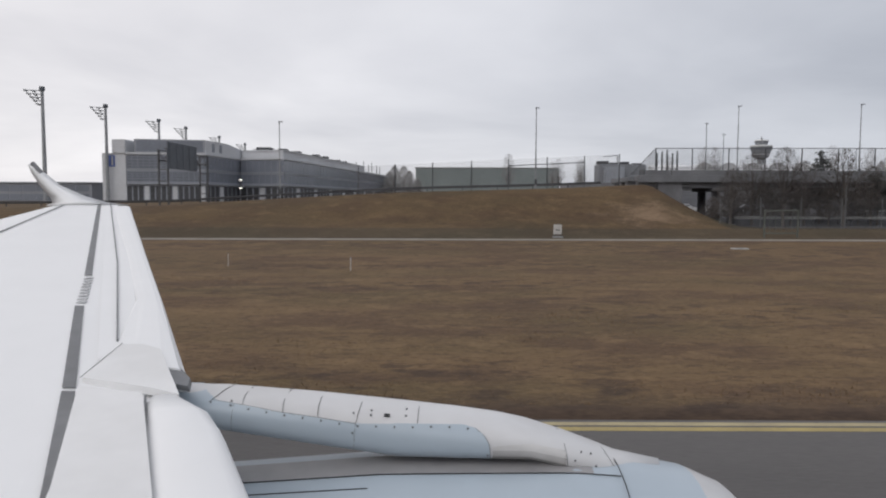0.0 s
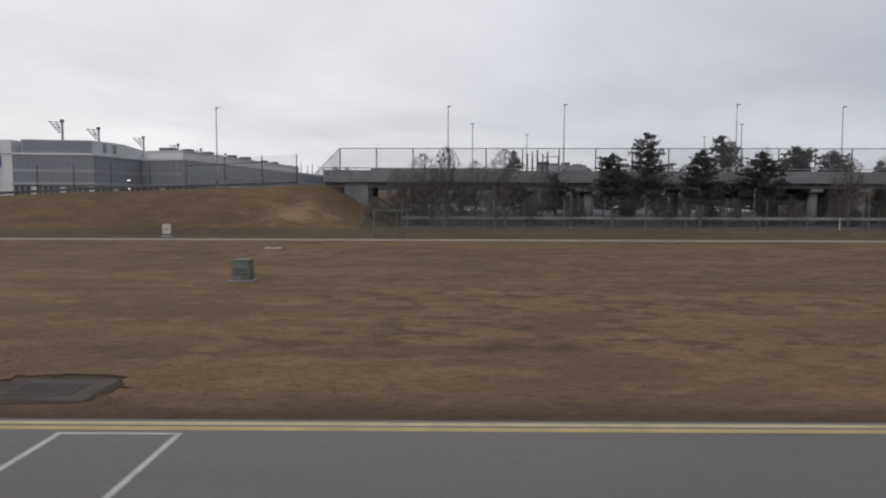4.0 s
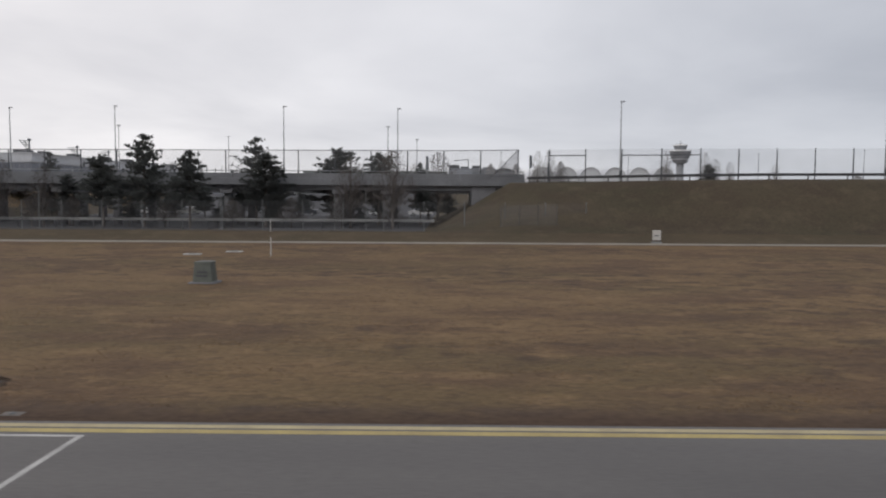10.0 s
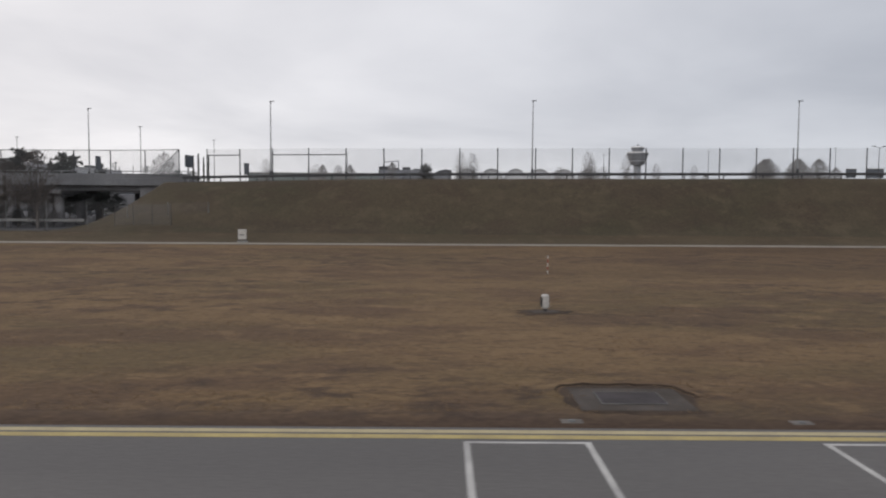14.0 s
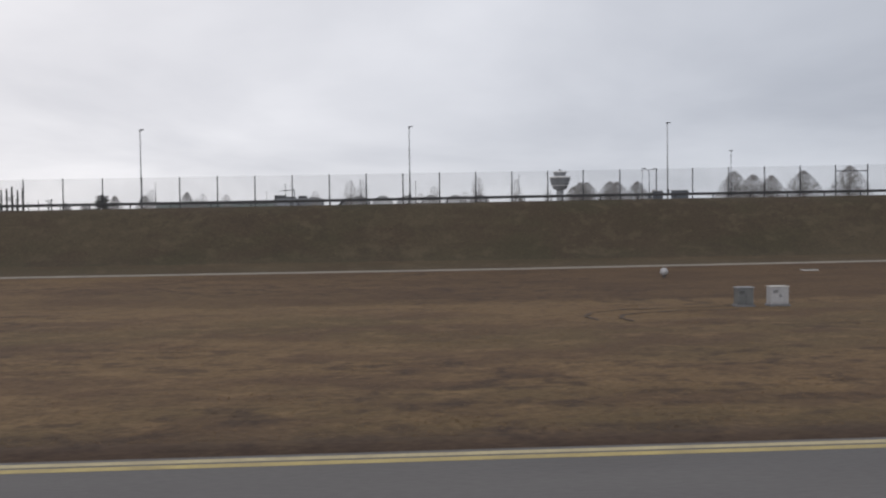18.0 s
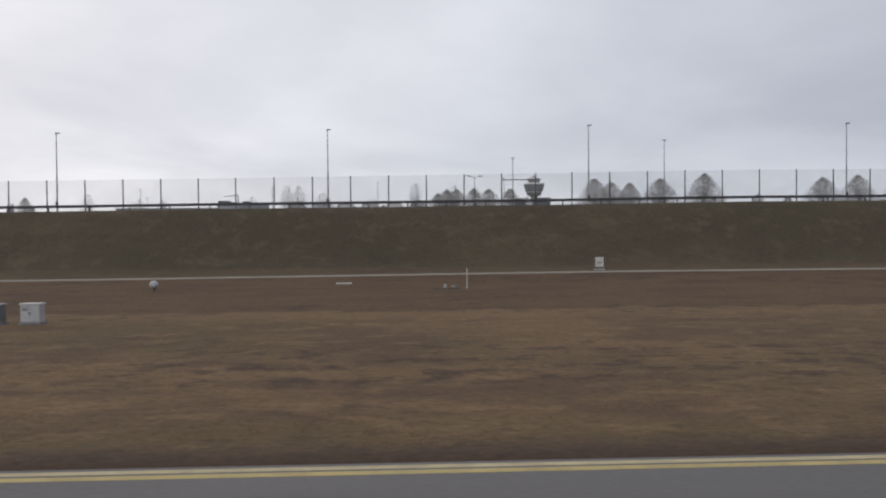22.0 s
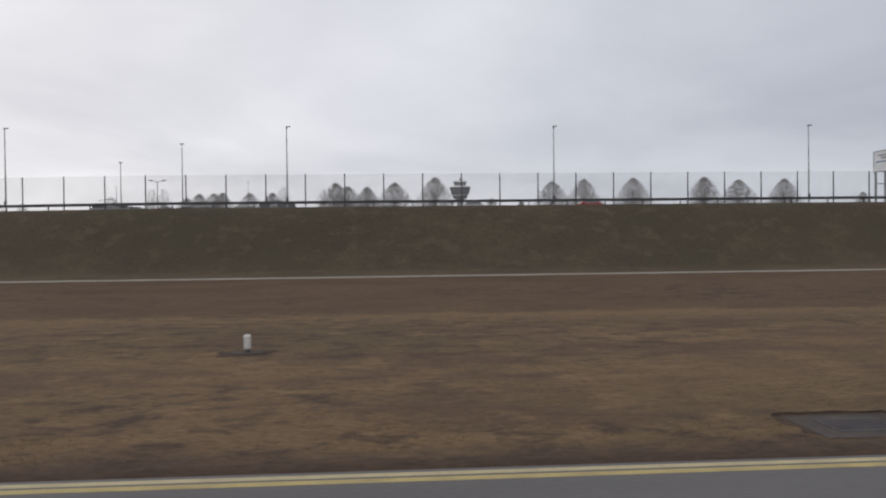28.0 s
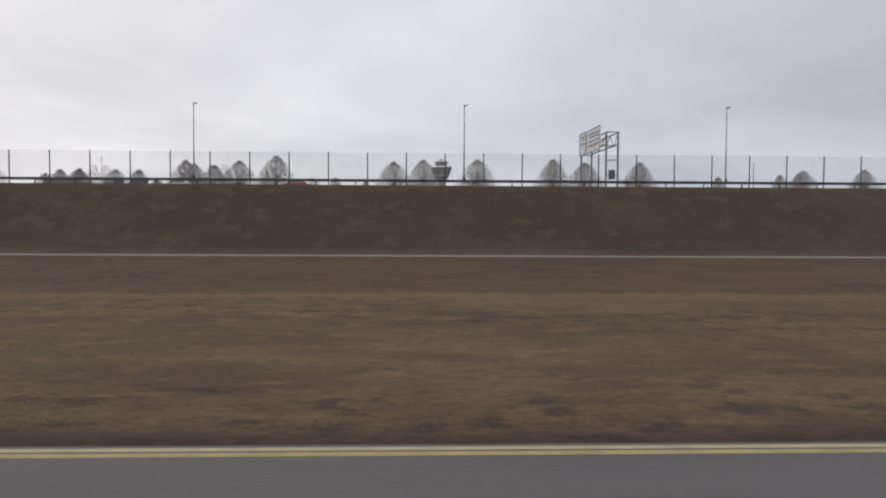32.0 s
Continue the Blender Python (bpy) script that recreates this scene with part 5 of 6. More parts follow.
v = thing("valve_box", 223.9, 56.9, ground_height(223.9, 56.9), label="small grey valve box beside a marker post", category="valve box")
part("plate", boxed(-0.9, 1.2, -0.3, 0.3, -0.06, 0.05, bevel=0.02), PIT_CONCRETE, v)
part("valve", lathe(((0.14, 0.05), (0.14, 0.3), (0.06, 0.36)), 10), GALV, v)
part("lid", boxed(0.5, 0.8, -0.15, 0.15, 0.05, 0.24, bevel=0.03), GALV, v)


def flat_slab(x, y, w, d):
    s = thing("manhole_slab", x, y, ground_height(x, y), label="flat pale concrete manhole slab in the grass", category="manhole", group="manhole slabs")
    part("slab", boxed(-w / 2, w / 2, -d / 2, d / 2, -0.1, 0.07, bevel=0.02), PALE_CONCRETE, s)
    part("cover", boxed(-w * 0.2, w * 0.2, -d * 0.25, d * 0.25, 0.07, 0.10, bevel=0.01), CABINET_GREY, s)


for x, y in ((78.5, 57.0), (81.1, 59.5), (24.7, 60.5), (215.5, 62.0)):
    flat_slab(x, y, 1.3, 0.8)


# barred frame beside the service road, before the underpass
g = thing("barred_frame", 31.95, 72.4, ground_height(31.95, 72.4), label="grey-green steel frame with upright bars beside the service road", category="frame")
for dx in (0.0, 3.33):
    part("post", boxed(dx - 0.07, dx + 0.07, -0.06, 0.06, -0.2, 2.75, bevel=0.01), GREY_GREEN, g)
for z in (0.35, 2.62):
    part("cross_bar", boxed(0.071, 3.259, -0.05, 0.05, z, z + 0.12), GREY_GREEN, g)
for k in range(1, 6):
    part("upright_bar", tube(bmesh.new(), (0.555 * k, 0, 0.47), (0.555 * k, 0, 2.62), 0.022, 0.022, 6), GREY_GREEN, g)

# short netting fence at the foot of the slope
slope_fence, off = make_fence("slope_fence", [104.2, 106.2, 108.2, 110.2], "short wire netting fence at the foot of the slope", False, NETTING, lambda x: ground_height(x, 77.2) - 0.1, lambda x: ground_height(x, 77.2) + 2.2, lambda x: 77.2, 0.03, RAIL_STEEL)


def vent_shell(x, y):
    """A tapered grey-green shell on a square base."""
    s = thing("vent_shell", x, y, ground_height(x, y), label="grey-green tapered shaft cover on a concrete base", category="shaft cover", group="shaft covers")
    part("base", boxed(-0.72, 0.72, -0.66, 0.66, -0.08, 0.1, bevel=0.02), DARK_CONCRETE, s)
    ring = lambda w, z: [(w * 0.5 * sx * c, w * 0.5 * sy * c, z) for sx, sy, c in ((-1, -1, 0.9), (0, -1, 1), (1, -1, 0.9), (1, 0, 1), (1, 1, 0.9), (0, 1, 1), (-1, 1, 0.9), (-1, 0, 1))]
    part("shell", loft([ring(1.15, 0.1), ring(1.12, 0.3), ring(1.02, 0.85), ring(0.95, 1.12)]), GREY_GREEN, s)
    part("cap", loft([ring(1.02, 1.12), ring(1.0, 1.2), ring(0.6, 1.24)]), GREY_GREEN, s, "paler top cap")
    part("louvre", boxed(-0.3, 0.3, -0.565, -0.5, 0.4, 0.5), DARK_STEEL, s)
    part("louvre", boxed(-0.28, 0.28, -0.535, -0.47, 0.6, 0.7), DARK_STEEL, s)


for x, y in ((28.1, 39.4), (85.32, 39.75)):
    vent_shell(x, y)


def cabinet(x, y, mat, label, w=1.05, h=1.05):
    c = thing("service_cabinet", x, y, ground_height(x, y), label=label, category="cabinet", group="service cabinets")
    part("plinth", boxed(-w / 2 - 0.08, w / 2 + 0.08, -0.35, 0.35, -0.08, 0.12, bevel=0.02), DARK_CONCRETE, c)
    part("body", boxed(-w / 2, w / 2, -0.28, 0.28, 0.12, h, bevel=0.02), mat, c)
    for sx in (-1, 1):
        d = part("door", boxed(sx * w * 0.25 - w * 0.23, sx * w * 0.25 + w * 0.23, -0.3, -0.281, 0.18, h - 0.08), mat, c)
        part("handle", boxed(sx * 0.05 - 0.015, sx * 0.05 + 0.015, -0.325, -0.301, h * 0.5, h * 0.5 + 0.14), DARK_STEEL, d)
    part("roof", boxed(-w / 2 - 0.05, w / 2 + 0.05, -0.33, 0.33, h, h + 0.06, bevel=0.02), SIGN_WHITE if mat is PALE_CABINET else GALV, c)
    for k in range(3):
        part("vent_slot", boxed(-w * 0.4, -w * 0.1, -0.306, -0.301, h - 0.2 - 0.06 * k, h - 0.175 - 0.06 * k), BLACK, c)


cabinet(198.94, 39.88, CABINET_GREY, "dark grey service cabinet in the grass", 0.9)
cabinet(200.93, 39.9, PALE_CABINET, "pale grey service cabinet in the grass", 1.02, 1.08)
cabinet(251.42, 39.7, CABINET_GREY, "dark grey service cabinet standing alone in the grass", 0.92, 1.15)


def torn_ring(rng, n, rx, ry, low, high):
    """A rounded rectangle with a ragged outline."""
    ring = []
    for k in range(n):
        a = k * math.tau / n
        q = 1.0 / max(abs(math.cos(a)), abs(math.sin(a))) ** 0.6 * rng.uniform(low, high)
        ring.append((rx * q * math.cos(a), ry * q * math.sin(a)))
    return ring


def edge_marker(x, y, turn):
    m = thing("lit_marker", x, y, 0, turn, "small white light housing with a dark face on a slab", "airfield light", "airfield lights")
    ring = torn_ring(random.Random(int(x)), 26, 1.25, 0.85, 0.75, 1.15)
    part("soil_patch", loft([[(u * q, v * q, z) for u, v in ring] for q, z in ((1.0, -0.03), (0.88, 0.015), (0.3, 0.03))]), PIT_SOIL, m, "worn dark soil", smooth=True)
    part("slab", boxed(-0.62, 0.55, -0.36, 0.36, -0.06, 0.05, bevel=0.02), PIT_CONCRETE, m)
    part("housing", boxed(-0.15, 0.15, -0.15, 0.15, 0.16, 0.76, bevel=0.06), SIGN_WHITE, m)
    part("face", boxed(-0.165, -0.151, -0.11, 0.11, 0.25, 0.66), BLACK, m)
    part("stem", tube(bmesh.new(), (0.02, 0, 0.05), (0.02, 0, 0.17), 0.06, 0.06, 8), DARK_STEEL, m)


edge_marker(143.4, 30.4, 12)
edge_marker(280.29, 29.97, 10)
m = thing("globe_marker", 200.97, 58.05, ground_height(200.97, 58.05), label="pale globe marker on a short stem in the grass", category="airfield marker")
part("globe", lathe([(0.33 * math.sin(k * math.pi / 10), 0.52 - 0.33 * math.cos(k * math.pi / 10)) for k in range(1, 10)], 16), PALE_CABINET, m, smooth=True)
part("stem", tube(bmesh.new(), (0, 0, -0.1), (0, 0, 0.24), 0.09, 0.08, 10), DARK_STEEL, m)
part("collar", lathe(((0.16, 0.19), (0.18, 0.22), (0.14, 0.26)), 12), CABINET_GREY, m)

# concrete pit slabs and small pads beside the taxiway edge
rng = random.Random(12)
for x0 in (28.5, 85.1, 142.1, 199.0, 251.85, 295.75, 315.5):
    p = thing("pit_cover", x0 + 1.36, 16.75, 0, label="grey steel-framed pit cover in a worn patch of dark soil", category="pit cover", group="pit covers")
    patch = torn_ring(rng, 40, 1.62, 1.34, 0.93, 1.07)
    part("soil_patch", loft([[(x * q, y * q, z) for x, y in patch] for q, z in ((1.0, -0.03), (0.93, 0.010), (0.8, 0.016), (0.3, 0.02))]), PIT_SOIL, p, "worn dark soil", smooth=True)
    # torn sod that stands a little over the slab along the back and both ends
    lip = sorted((v for v in patch if v[1] > 0.1), key=lambda v: math.atan2(v[0], v[1]))
    lift = [rng.uniform(0.75, 1.2) * min(1.0, max(0.0, (v[1] - 0.05) / 0.5)) for v in lip]
    rings = [[(x * q, y * q, z * h) for (x, y), h in zip(lip, lift)] for q, z in ((1.20, -0.01), (1.08, 0.035), (1.0, 0.05), (0.975, 0.0))]
    part("turf_lip", loft(rings[:3], close=False), GRASS, p, "torn lip of turf", smooth=True)
    # bare soil face, coloured darker to draw the shadow line behind the slab
    part("cut_edge", loft(rings[2:], close=False), CUT_SOIL_SHADE, p, "cut soil edge of the turf, darkened for its shade")
    part("slab", boxed(-1.30, 1.30, -1.0, 0.92, -0.08, 0.024, bevel=0.015), PIT_CONCRETE, p)
    part("cover", boxed(-0.72, 0.72, -0.50, 0.46, 0.024, 0.04, bevel=0.01), PIT_COVER, p)
    for xa, xb, ya, yb in ((-0.76, 0.76, -0.545, -0.505), (-0.76, 0.76, 0.465, 0.505), (-0.76, -0.725, -0.505, 0.465), (0.725, 0.76, -0.505, 0.465)):
        part("edge_bar", boxed(xa, xb, ya, yb, 0.024, 0.046), PIT_FRAME, p)

# tyre ruts that swing off beside the cabinets
for path in (((199.0, 40.1), (194.5, 39.7), (191.5, 39.2), (189.8, 38.3), (189.0, 36.6), (189.3, 34.2)), ((198.0, 38.6), (194.5, 38.2), (192.3, 37.7), (191.1, 37.0), (190.6, 35.7), (190.8, 33.8))):
    pts = []
    for a, b in zip(path, path[1:]):
        pts += [Vector((*a, 0)).lerp(Vector((*b, 0)), k / 8) for k in range(8)]
    low, high = [], []
    for a, b in zip(pts, pts[1:]):
        side = (b - a).normalized().cross(Vector((0, 0, 1)))
        w = 0.13 * rng.uniform(0.35, 1.3)
        for row, s in ((low, -1), (high, 1)):
            q = a + side * w * s
            row.append((q.x, q.y, ground_height(q.x, q.y) + 0.02))
    rut = part("tyre_rut", loft([low, high], close=False), EDGE_SOIL)
    tagged(rut, "dark curved tyre rut worn into the dry grass", "tyre track", "tyre ruts")
for x in (27.4, 84.9, 89.6, 141.8, 146.6, 203.37, 298.5):
    p = thing("edge_light_pad", x, 14.98, -0.02, label="small grey concrete pad with a taxiway edge light", category="airfield light", group="edge light pads")
    part("pad", boxed(-0.24, 0.24, -0.16, 0.16, -0.05, 0.03, bevel=0.02), PAD_CONCRETE, p)
    part("lens", lathe(((0.07, 0.03), (0.07, 0.05), (0.03, 0.065)), 10), CABINET_GREY, p)

# dry blades in the grass, gathered into loose clumps
def make_tufts(name, clumps, per, x0, x1, y0, y1, tall, width, seed, mat, label):
    rng = np.random.default_rng(seed)
    cy = y0 + (y1 - y0) * rng.random(clumps) ** 1.5
    cx = x0 + (x1 - x0) * rng.random(clumps)
    x = np.repeat(cx, per) + rng.normal(0, 0.45, clumps * per)
    y = np.clip(np.repeat(cy, per) + rng.normal(0, 0.22, clumps * per), y0, y1)
    n = len(x)
    z = np.array([ground_height(a, b) for a, b in zip(x, y)]) - 0.02
    a, h, w = rng.random(n) * math.tau, tall * (0.5 + rng.random(n)), width * (0.6 + 0.8 * rng.random(n))
    lean = rng.normal(0, 0.8, (n, 2)) * h[:, None]
    v = np.empty((n, 3, 3))
    v[:, 0] = np.stack([x - np.cos(a) * w, y - np.sin(a) * w, z], 1)
    v[:, 1] = np.stack([x + np.cos(a) * w, y + np.sin(a) * w, z], 1)
    v[:, 2] = np.stack([x + lean[:, 0], y + lean[:, 1], z + h], 1)
    me = bpy.data.meshes.new(name)
    me.from_pydata(v.reshape(-1, 3).tolist(), [], np.arange(3 * n).reshape(-1, 3).tolist())
    me.materials.append(mat)
    tagged(new(name, me), label, "grass", kind="stuff")


make_tufts("grass_tufts", 34000, 9, -25, 375, 15.6, 45, 0.06, 0.013, 4, STRAW, "short dry tufts of brown winter grass")
make_tufts("bank_tufts", 3500, 8, -50, 420, 75, 82.5, 0.07, 0.035, 6, blade_material("bank_straw", (0.06, 0.046, 0.030), (0.14, 0.105, 0.066)), "longer brown grass on the embankment")

# ---------------------------------------------------------------- airliner wing and engine at the start of the taxiway
plane = thing("airliner_wing", -3.2, 6.0, 0, label="white airliner wing with its blue-grey engine, winglet and landing gear", category="aircraft")
HERE = Matrix.Translation((3.2, -6.0, 0))


def wing_z(y):
    return 2.75 + 0.11 * y


def air(name, bm, mats, parent=plane, label="", smooth=False):
    """A part built in world metres under the wing."""
    bm.transform(HERE)
    return part(name, bm, mats, parent, label, smooth=smooth)


def sheet(points, lift, thick):
    """A flat panel lying on the wing's upper side: outline in plan, top and bottom."""
    top = [(x, y, wing_z(y) + lift) for x, y in points]
    low = [(x, y, wing_z(y) + lift - thick) for x, y in points]
    return loft([low, top])


def aerofoil(le, te, y, droop, thick, dz=0.0):
    """Section at y from leading edge le back to te: upper side flat, lower side rounded."""
    c = le - te
    up = ((0.0, -droop), (0.03, -droop * 0.45), (0.1, -droop * 0.1), (0.25, 0.0), (0.55, 0.0), (0.8, -0.05 * thick), (1.0, -0.25 * thick))
    low = ((0.95, -0.4 * thick), (0.6, -0.85 * thick), (0.3, -thick), (0.1, -thick * 0.85), (0.02, -droop - 0.18 * thick))
    return [(le - f * c, y, wing_z(y) + dz + z) for f, z in up + low]


# main box, behind the slats
secs = [aerofoil(-0.95, -8.3, 2.2, 0.06, 0.75), aerofoil(-1.62, -7.9, 4.2, 0.05, 0.6), aerofoil(-2.35, -7.7, 5.6, 0.04, 0.5), aerofoil(-3.95, -7.75, 8.9, 0.03, 0.36), aerofoil(-6.7, -7.95, 14.6, 0.02, 0.2), aerofoil(-6.86, -7.95, 14.95, 0.02, 0.15)]
air("wing_box", loft(secs), WING_WHITE, label="white upper wing skin", smooth=False)
# outer slat along the leading edge
secs = [aerofoil(-1.78, -2.50, 5.0, 0.16, 0.22, 0.02), aerofoil(-2.71, -3.02, 6.96, 0.14, 0.2, 0.02), aerofoil(-3.82, -4.12, 9.29, 0.11, 0.17, 0.018), aerofoil(-6.16, -6.55, 14.26, 0.08, 0.12, 0.015)]
air("outer_slat", loft([[p for p in s] for s in secs]), WING_WHITE, label="white outer leading-edge slat", smooth=False)
air("slat_gap", sheet([(-2.555, 5.62), (-2.568, 5.62), (-3.963, 8.74), (-6.765, 14.7), (-6.752, 14.7), (-3.95, 8.74)], 0.022, 0.028), STRIPE, label="grey slat gap")
air("slat_trailing_skin", sheet([(-2.2, 5.2), (-3.78, 8.74), (-6.62, 14.7), (-6.88, 14.7), (-4.13, 8.74), (-2.52, 5.2)], 0.002, 0.0015), WING_WHITE, label="white skin behind the outer slat")
# grey walkway stripe
for y0, y1 in ((3.0, 4.58), (4.64, 6.7), (8.02, 15.2)):
    xl = lambda y: float(np.interp(y, (3.0, 3.36, 4.61, 6.74, 7.95, 15.73), (-1.75, -1.91, -2.47, -3.46, -3.97, -7.48)))
    w = lambda y: float(np.interp(y, (3, 15), (0.092, 0.07)))
    ys = [y0 + (y1 - y0) * k / 4 for k in range(5)]
    air("walkway_stripe", sheet([(xl(y), y) for y in ys] + [(xl(y) + w(y), y) for y in ys[::-1]], 0.006, 0.004), STRIPE, label="dark grey walkway stripe")
for k in range(9):
    y = 6.8 + 0.13 * k
    x = float(np.interp(y, (6.74, 7.95), (-3.46, -3.97)))
    air("stripe_dash", sheet([(x, y), (x, y + 0.07), (x + 0.085, y + 0.07), (x + 0.085, y)], 0.006, 0.004), FAINT_STRIPE)
air("spoiler_line", sheet([(-6.76, 11.05), (-7.70, 15.0), (-7.73, 15.0), (-6.80, 11.05)], 0.006, 0.004), STRIPE)
air("spoiler_line", sheet([(-6.76, 11.05), (-6.80, 11.05), (-6.2, 4.0), (-6.16, 4.0)], 0.006, 0.004), STRIPE)
# fixed fairing over the pylon, a step above the skin
air("pylon_fairing", sheet([(-2.41, 4.76), (-2.46, 5.47), (-2.30, 5.48), (-2.12, 5.36), (-1.66, 4.47), (-1.89, 4.58)], 0.03, 0.05), WING_DIRTY, label="off-white fairing over the pylon")
air("fairing_seam", sheet([(-2.422, 4.75), (-2.466, 5.49), (-2.461, 5.49), (-2.417, 4.76)], 0.033, 0.003), STRIPE)
# grey sheet drawn for the shade beneath the slat's end
air("slat_end_shade", loft([[(-2.08, 5.36, 3.345), (-1.74, 4.89, 3.27), (-1.70, 4.74, 3.25), (-1.82, 4.74, 3.27)], [(-2.06, 5.37, 3.31), (-1.73, 4.90, 3.23), (-1.69, 4.75, 3.21), (-1.81, 4.75, 3.23)]]), STRIPE, label="dark sheet for the shade at the end of the outer slat")
# panel behind the inner slat
air("nose_panel", sheet([(-2.36, 4.60), (-1.90, 4.50), (-1.32, 3.2), (-1.12, 2.6), (-1.62, 2.6), (-1.84, 3.3)], 0.03, 0.05), WING_DIRTY, label="smudged off-white nose panel")
# inner slat with its drooped rounded nose
secs = []
for y, le, te in ((4.44, -1.62, -1.86), (4.22, -1.36, -1.80), (3.96, -1.20, -1.68), (3.26, -0.86, -1.38), (2.5, -0.5, -1.06)):
    secs.append(aerofoil(le, te, y, 0.20, 0.26, 0.04))
air("inner_slat", loft(secs), WING_WHITE, label="white inner leading-edge slat", smooth=True)
air("inner_slat_seam", sheet([(-1.88, 4.47), (-1.865, 4.47), (-1.385, 3.26), (-1.085, 2.5), (-1.10, 2.5), (-1.40, 3.26)], 0.02, 0.02), STRIPE)
# winglet
secs = []
for y, z, x0, x1, w in ((14.55, 4.35, -6.3, -8.0, 0.10), (14.85, 4.40, -6.9, -8.02, 0.09), (15.0, 4.52, -7.4, -8.15, 0.08), (15.08, 4.74, -7.95, -8.38, 0.06), (15.12, 5.02, -8.32, -8.58, 0.05), (15.13, 5.18, -8.48, -8.65, 0.04)):
    secs.append([(x0, y, z), ((x0 + x1) / 2, y + w, z - w * 0.4), (x1, y, z - 0.02), ((x0 + x1) / 2, y - w, z + w * 0.4)])
air("winglet", loft(secs), WING_WHITE, label="white upswept winglet", smooth=True)
air("winglet_tip", tube(bmesh.new(), (-8.36, 15.1, 5.0), (-8.56, 15.13, 5.2), 0.05, 0.05, 8), STRIPE, label="dark winglet tip")

# pylon: rounded body from the wing forward over the engine
PYLON_X = (-2.6, -1.96, -1.59, -0.93, -0.32, 0.1, 0.4, 0.6, 0.89, 1.10, 1.24, 1.55)
PYLON_TOP = (3.2, 3.15, 3.14, 3.09, 3.028, 2.978, 2.935, 2.89, 2.80, 2.725, 2.675, 2.63)
PYLON_LOW = (2.92, 2.9, 2.875, 2.775, 2.685, 2.68, 2.68, 2.68, 2.61, 2.57, 2.52, 2.5)
PYLON_HALF = (0.2, 0.24, 0.26, 0.28, 0.29, 0.3, 0.3, 0.29, 0.27, 0.23, 0.18, 0.04)
secs = []
for x, top, low, w in zip(PYLON_X, PYLON_TOP, PYLON_LOW, PYLON_HALF):
    c, h = (top + low) / 2, (top - low) / 2
    secs.append([(x, 5.12 + w * math.copysign(abs(math.cos(k * math.tau / 24)) ** 0.75, math.cos(k * math.tau / 24)), c + h * math.copysign(abs(math.sin(k * math.tau / 24)) ** 0.75, math.sin(k * math.tau / 24))) for k in range(24)])
pylon = air("pylon", loft(secs), PYLON_PALE, label="pale grey engine pylon with riveted panels", smooth=True)


def on_pylon(x, f, proud=0.006):
    """A point on the pylon's near side at x, f from its foot (0) over its crest (1) to the far side."""
    top, low, w = (float(np.interp(x, PYLON_X, a)) for a in (PYLON_TOP, PYLON_LOW, PYLON_HALF))
    g = 2 - f if f > 1 else f
    s = max(-1.0, min(1.0, 2 * g - 1))
    a = math.asin(math.copysign(abs(s) ** (1 / 0.75), s))
    out = (w * abs(math.cos(a)) ** 0.75 + proud) * (1 if f > 1 else -1)
    return Vector((x, 5.12 + out, (top + low) / 2 + (top - low) / 2 * s + (proud if g > 0.8 else 0)))


def on_path(spots, thick=0.0022, steps=6):
    bm = bmesh.new()
    pts = []
    for (xa, fa), (xb, fb) in zip(spots, spots[1:]):
        pts += [on_pylon(xa + (xb - xa) * k / steps, fa + (fb - fa) * k / steps, 0.004) for k in range(steps + 1)]
    for a, b in zip(pts, pts[1:]):
        if (b - a).length > 1e-4:
            tube(bm, a, b, thick, thick, 4, False)
    return bm


def pylon_skin(upper, lower, proud=0.005):
    """A thin skin panel between two lines on the pylon's side, each a list of (x, f)."""
    xs = [upper[0][0] + (upper[-1][0] - upper[0][0]) * (1 - (1 - k / 48) ** 2.4) for k in range(49)]
    rows = []
    for x in xs:
        hi = float(np.interp(x, [u[0] for u in upper], [u[1] for u in upper]))
        lo = float(np.interp(x, [u[0] for u in lower], [u[1] for u in lower]))
        rows.append([on_pylon(x, lo + (hi - lo) * k / 8, proud) for k in range(9)])
    return loft(rows, close=False)


# blue-grey side, pale panels along the crest, seams and rivets
blue_top = [(-2.0, 1.096), (-1.72, 1.072), (-1.6, 0.879), (-1.38, 0.834), (-1.1, 0.78), (-0.86, 0.759), (-0.6, 0.731), (-0.4, 0.787), (0.02, 0.877), (0.14, 0.902), (0.22, 0.87), (0.28, 0.76), (0.31, 0.582), (0.325, 0.097)]
air("side_panel", pylon_skin(blue_top, [(-2.0, 0.03), (-0.32, 0.03), (0.325, 0.03)]), NACELLE, pylon, "blue-grey pylon side panel", smooth=True)
SEAM = material("panel_seam_grey", (0.12, 0.12, 0.125), None, 0.7)
for path in ([(-1.6, 0.879), (-1.38, 0.834), (-1.1, 0.78), (-0.86, 0.759), (-0.6, 0.731)], [(-1.6, 0.879), (-1.5, 1.12)], [(-1.38, 0.834), (-1.4, 1.119)], [(-1.1, 0.78), (-1.12, 1.116)], [(-0.86, 0.759), (-0.87, 1.115)], [(-0.6, 0.731), (-0.57, 1.117)], [(-0.18, 0.84), (-0.17, 1.148)], [(0.85, 0.03), (0.85, 0.365), (0.83, 1.159)], [(1.16, 0.03), (1.2, 0.601), (1.14, 1.0)], [(0.22, 0.87), (0.28, 0.76), (0.31, 0.582), (0.325, 0.03)], [(-0.62, 0.03), (-0.6, 0.731)], [(-1.46, 0.03), (-1.44, 0.833)]):
    air("panel_seam", on_path(path), SEAM, pylon)
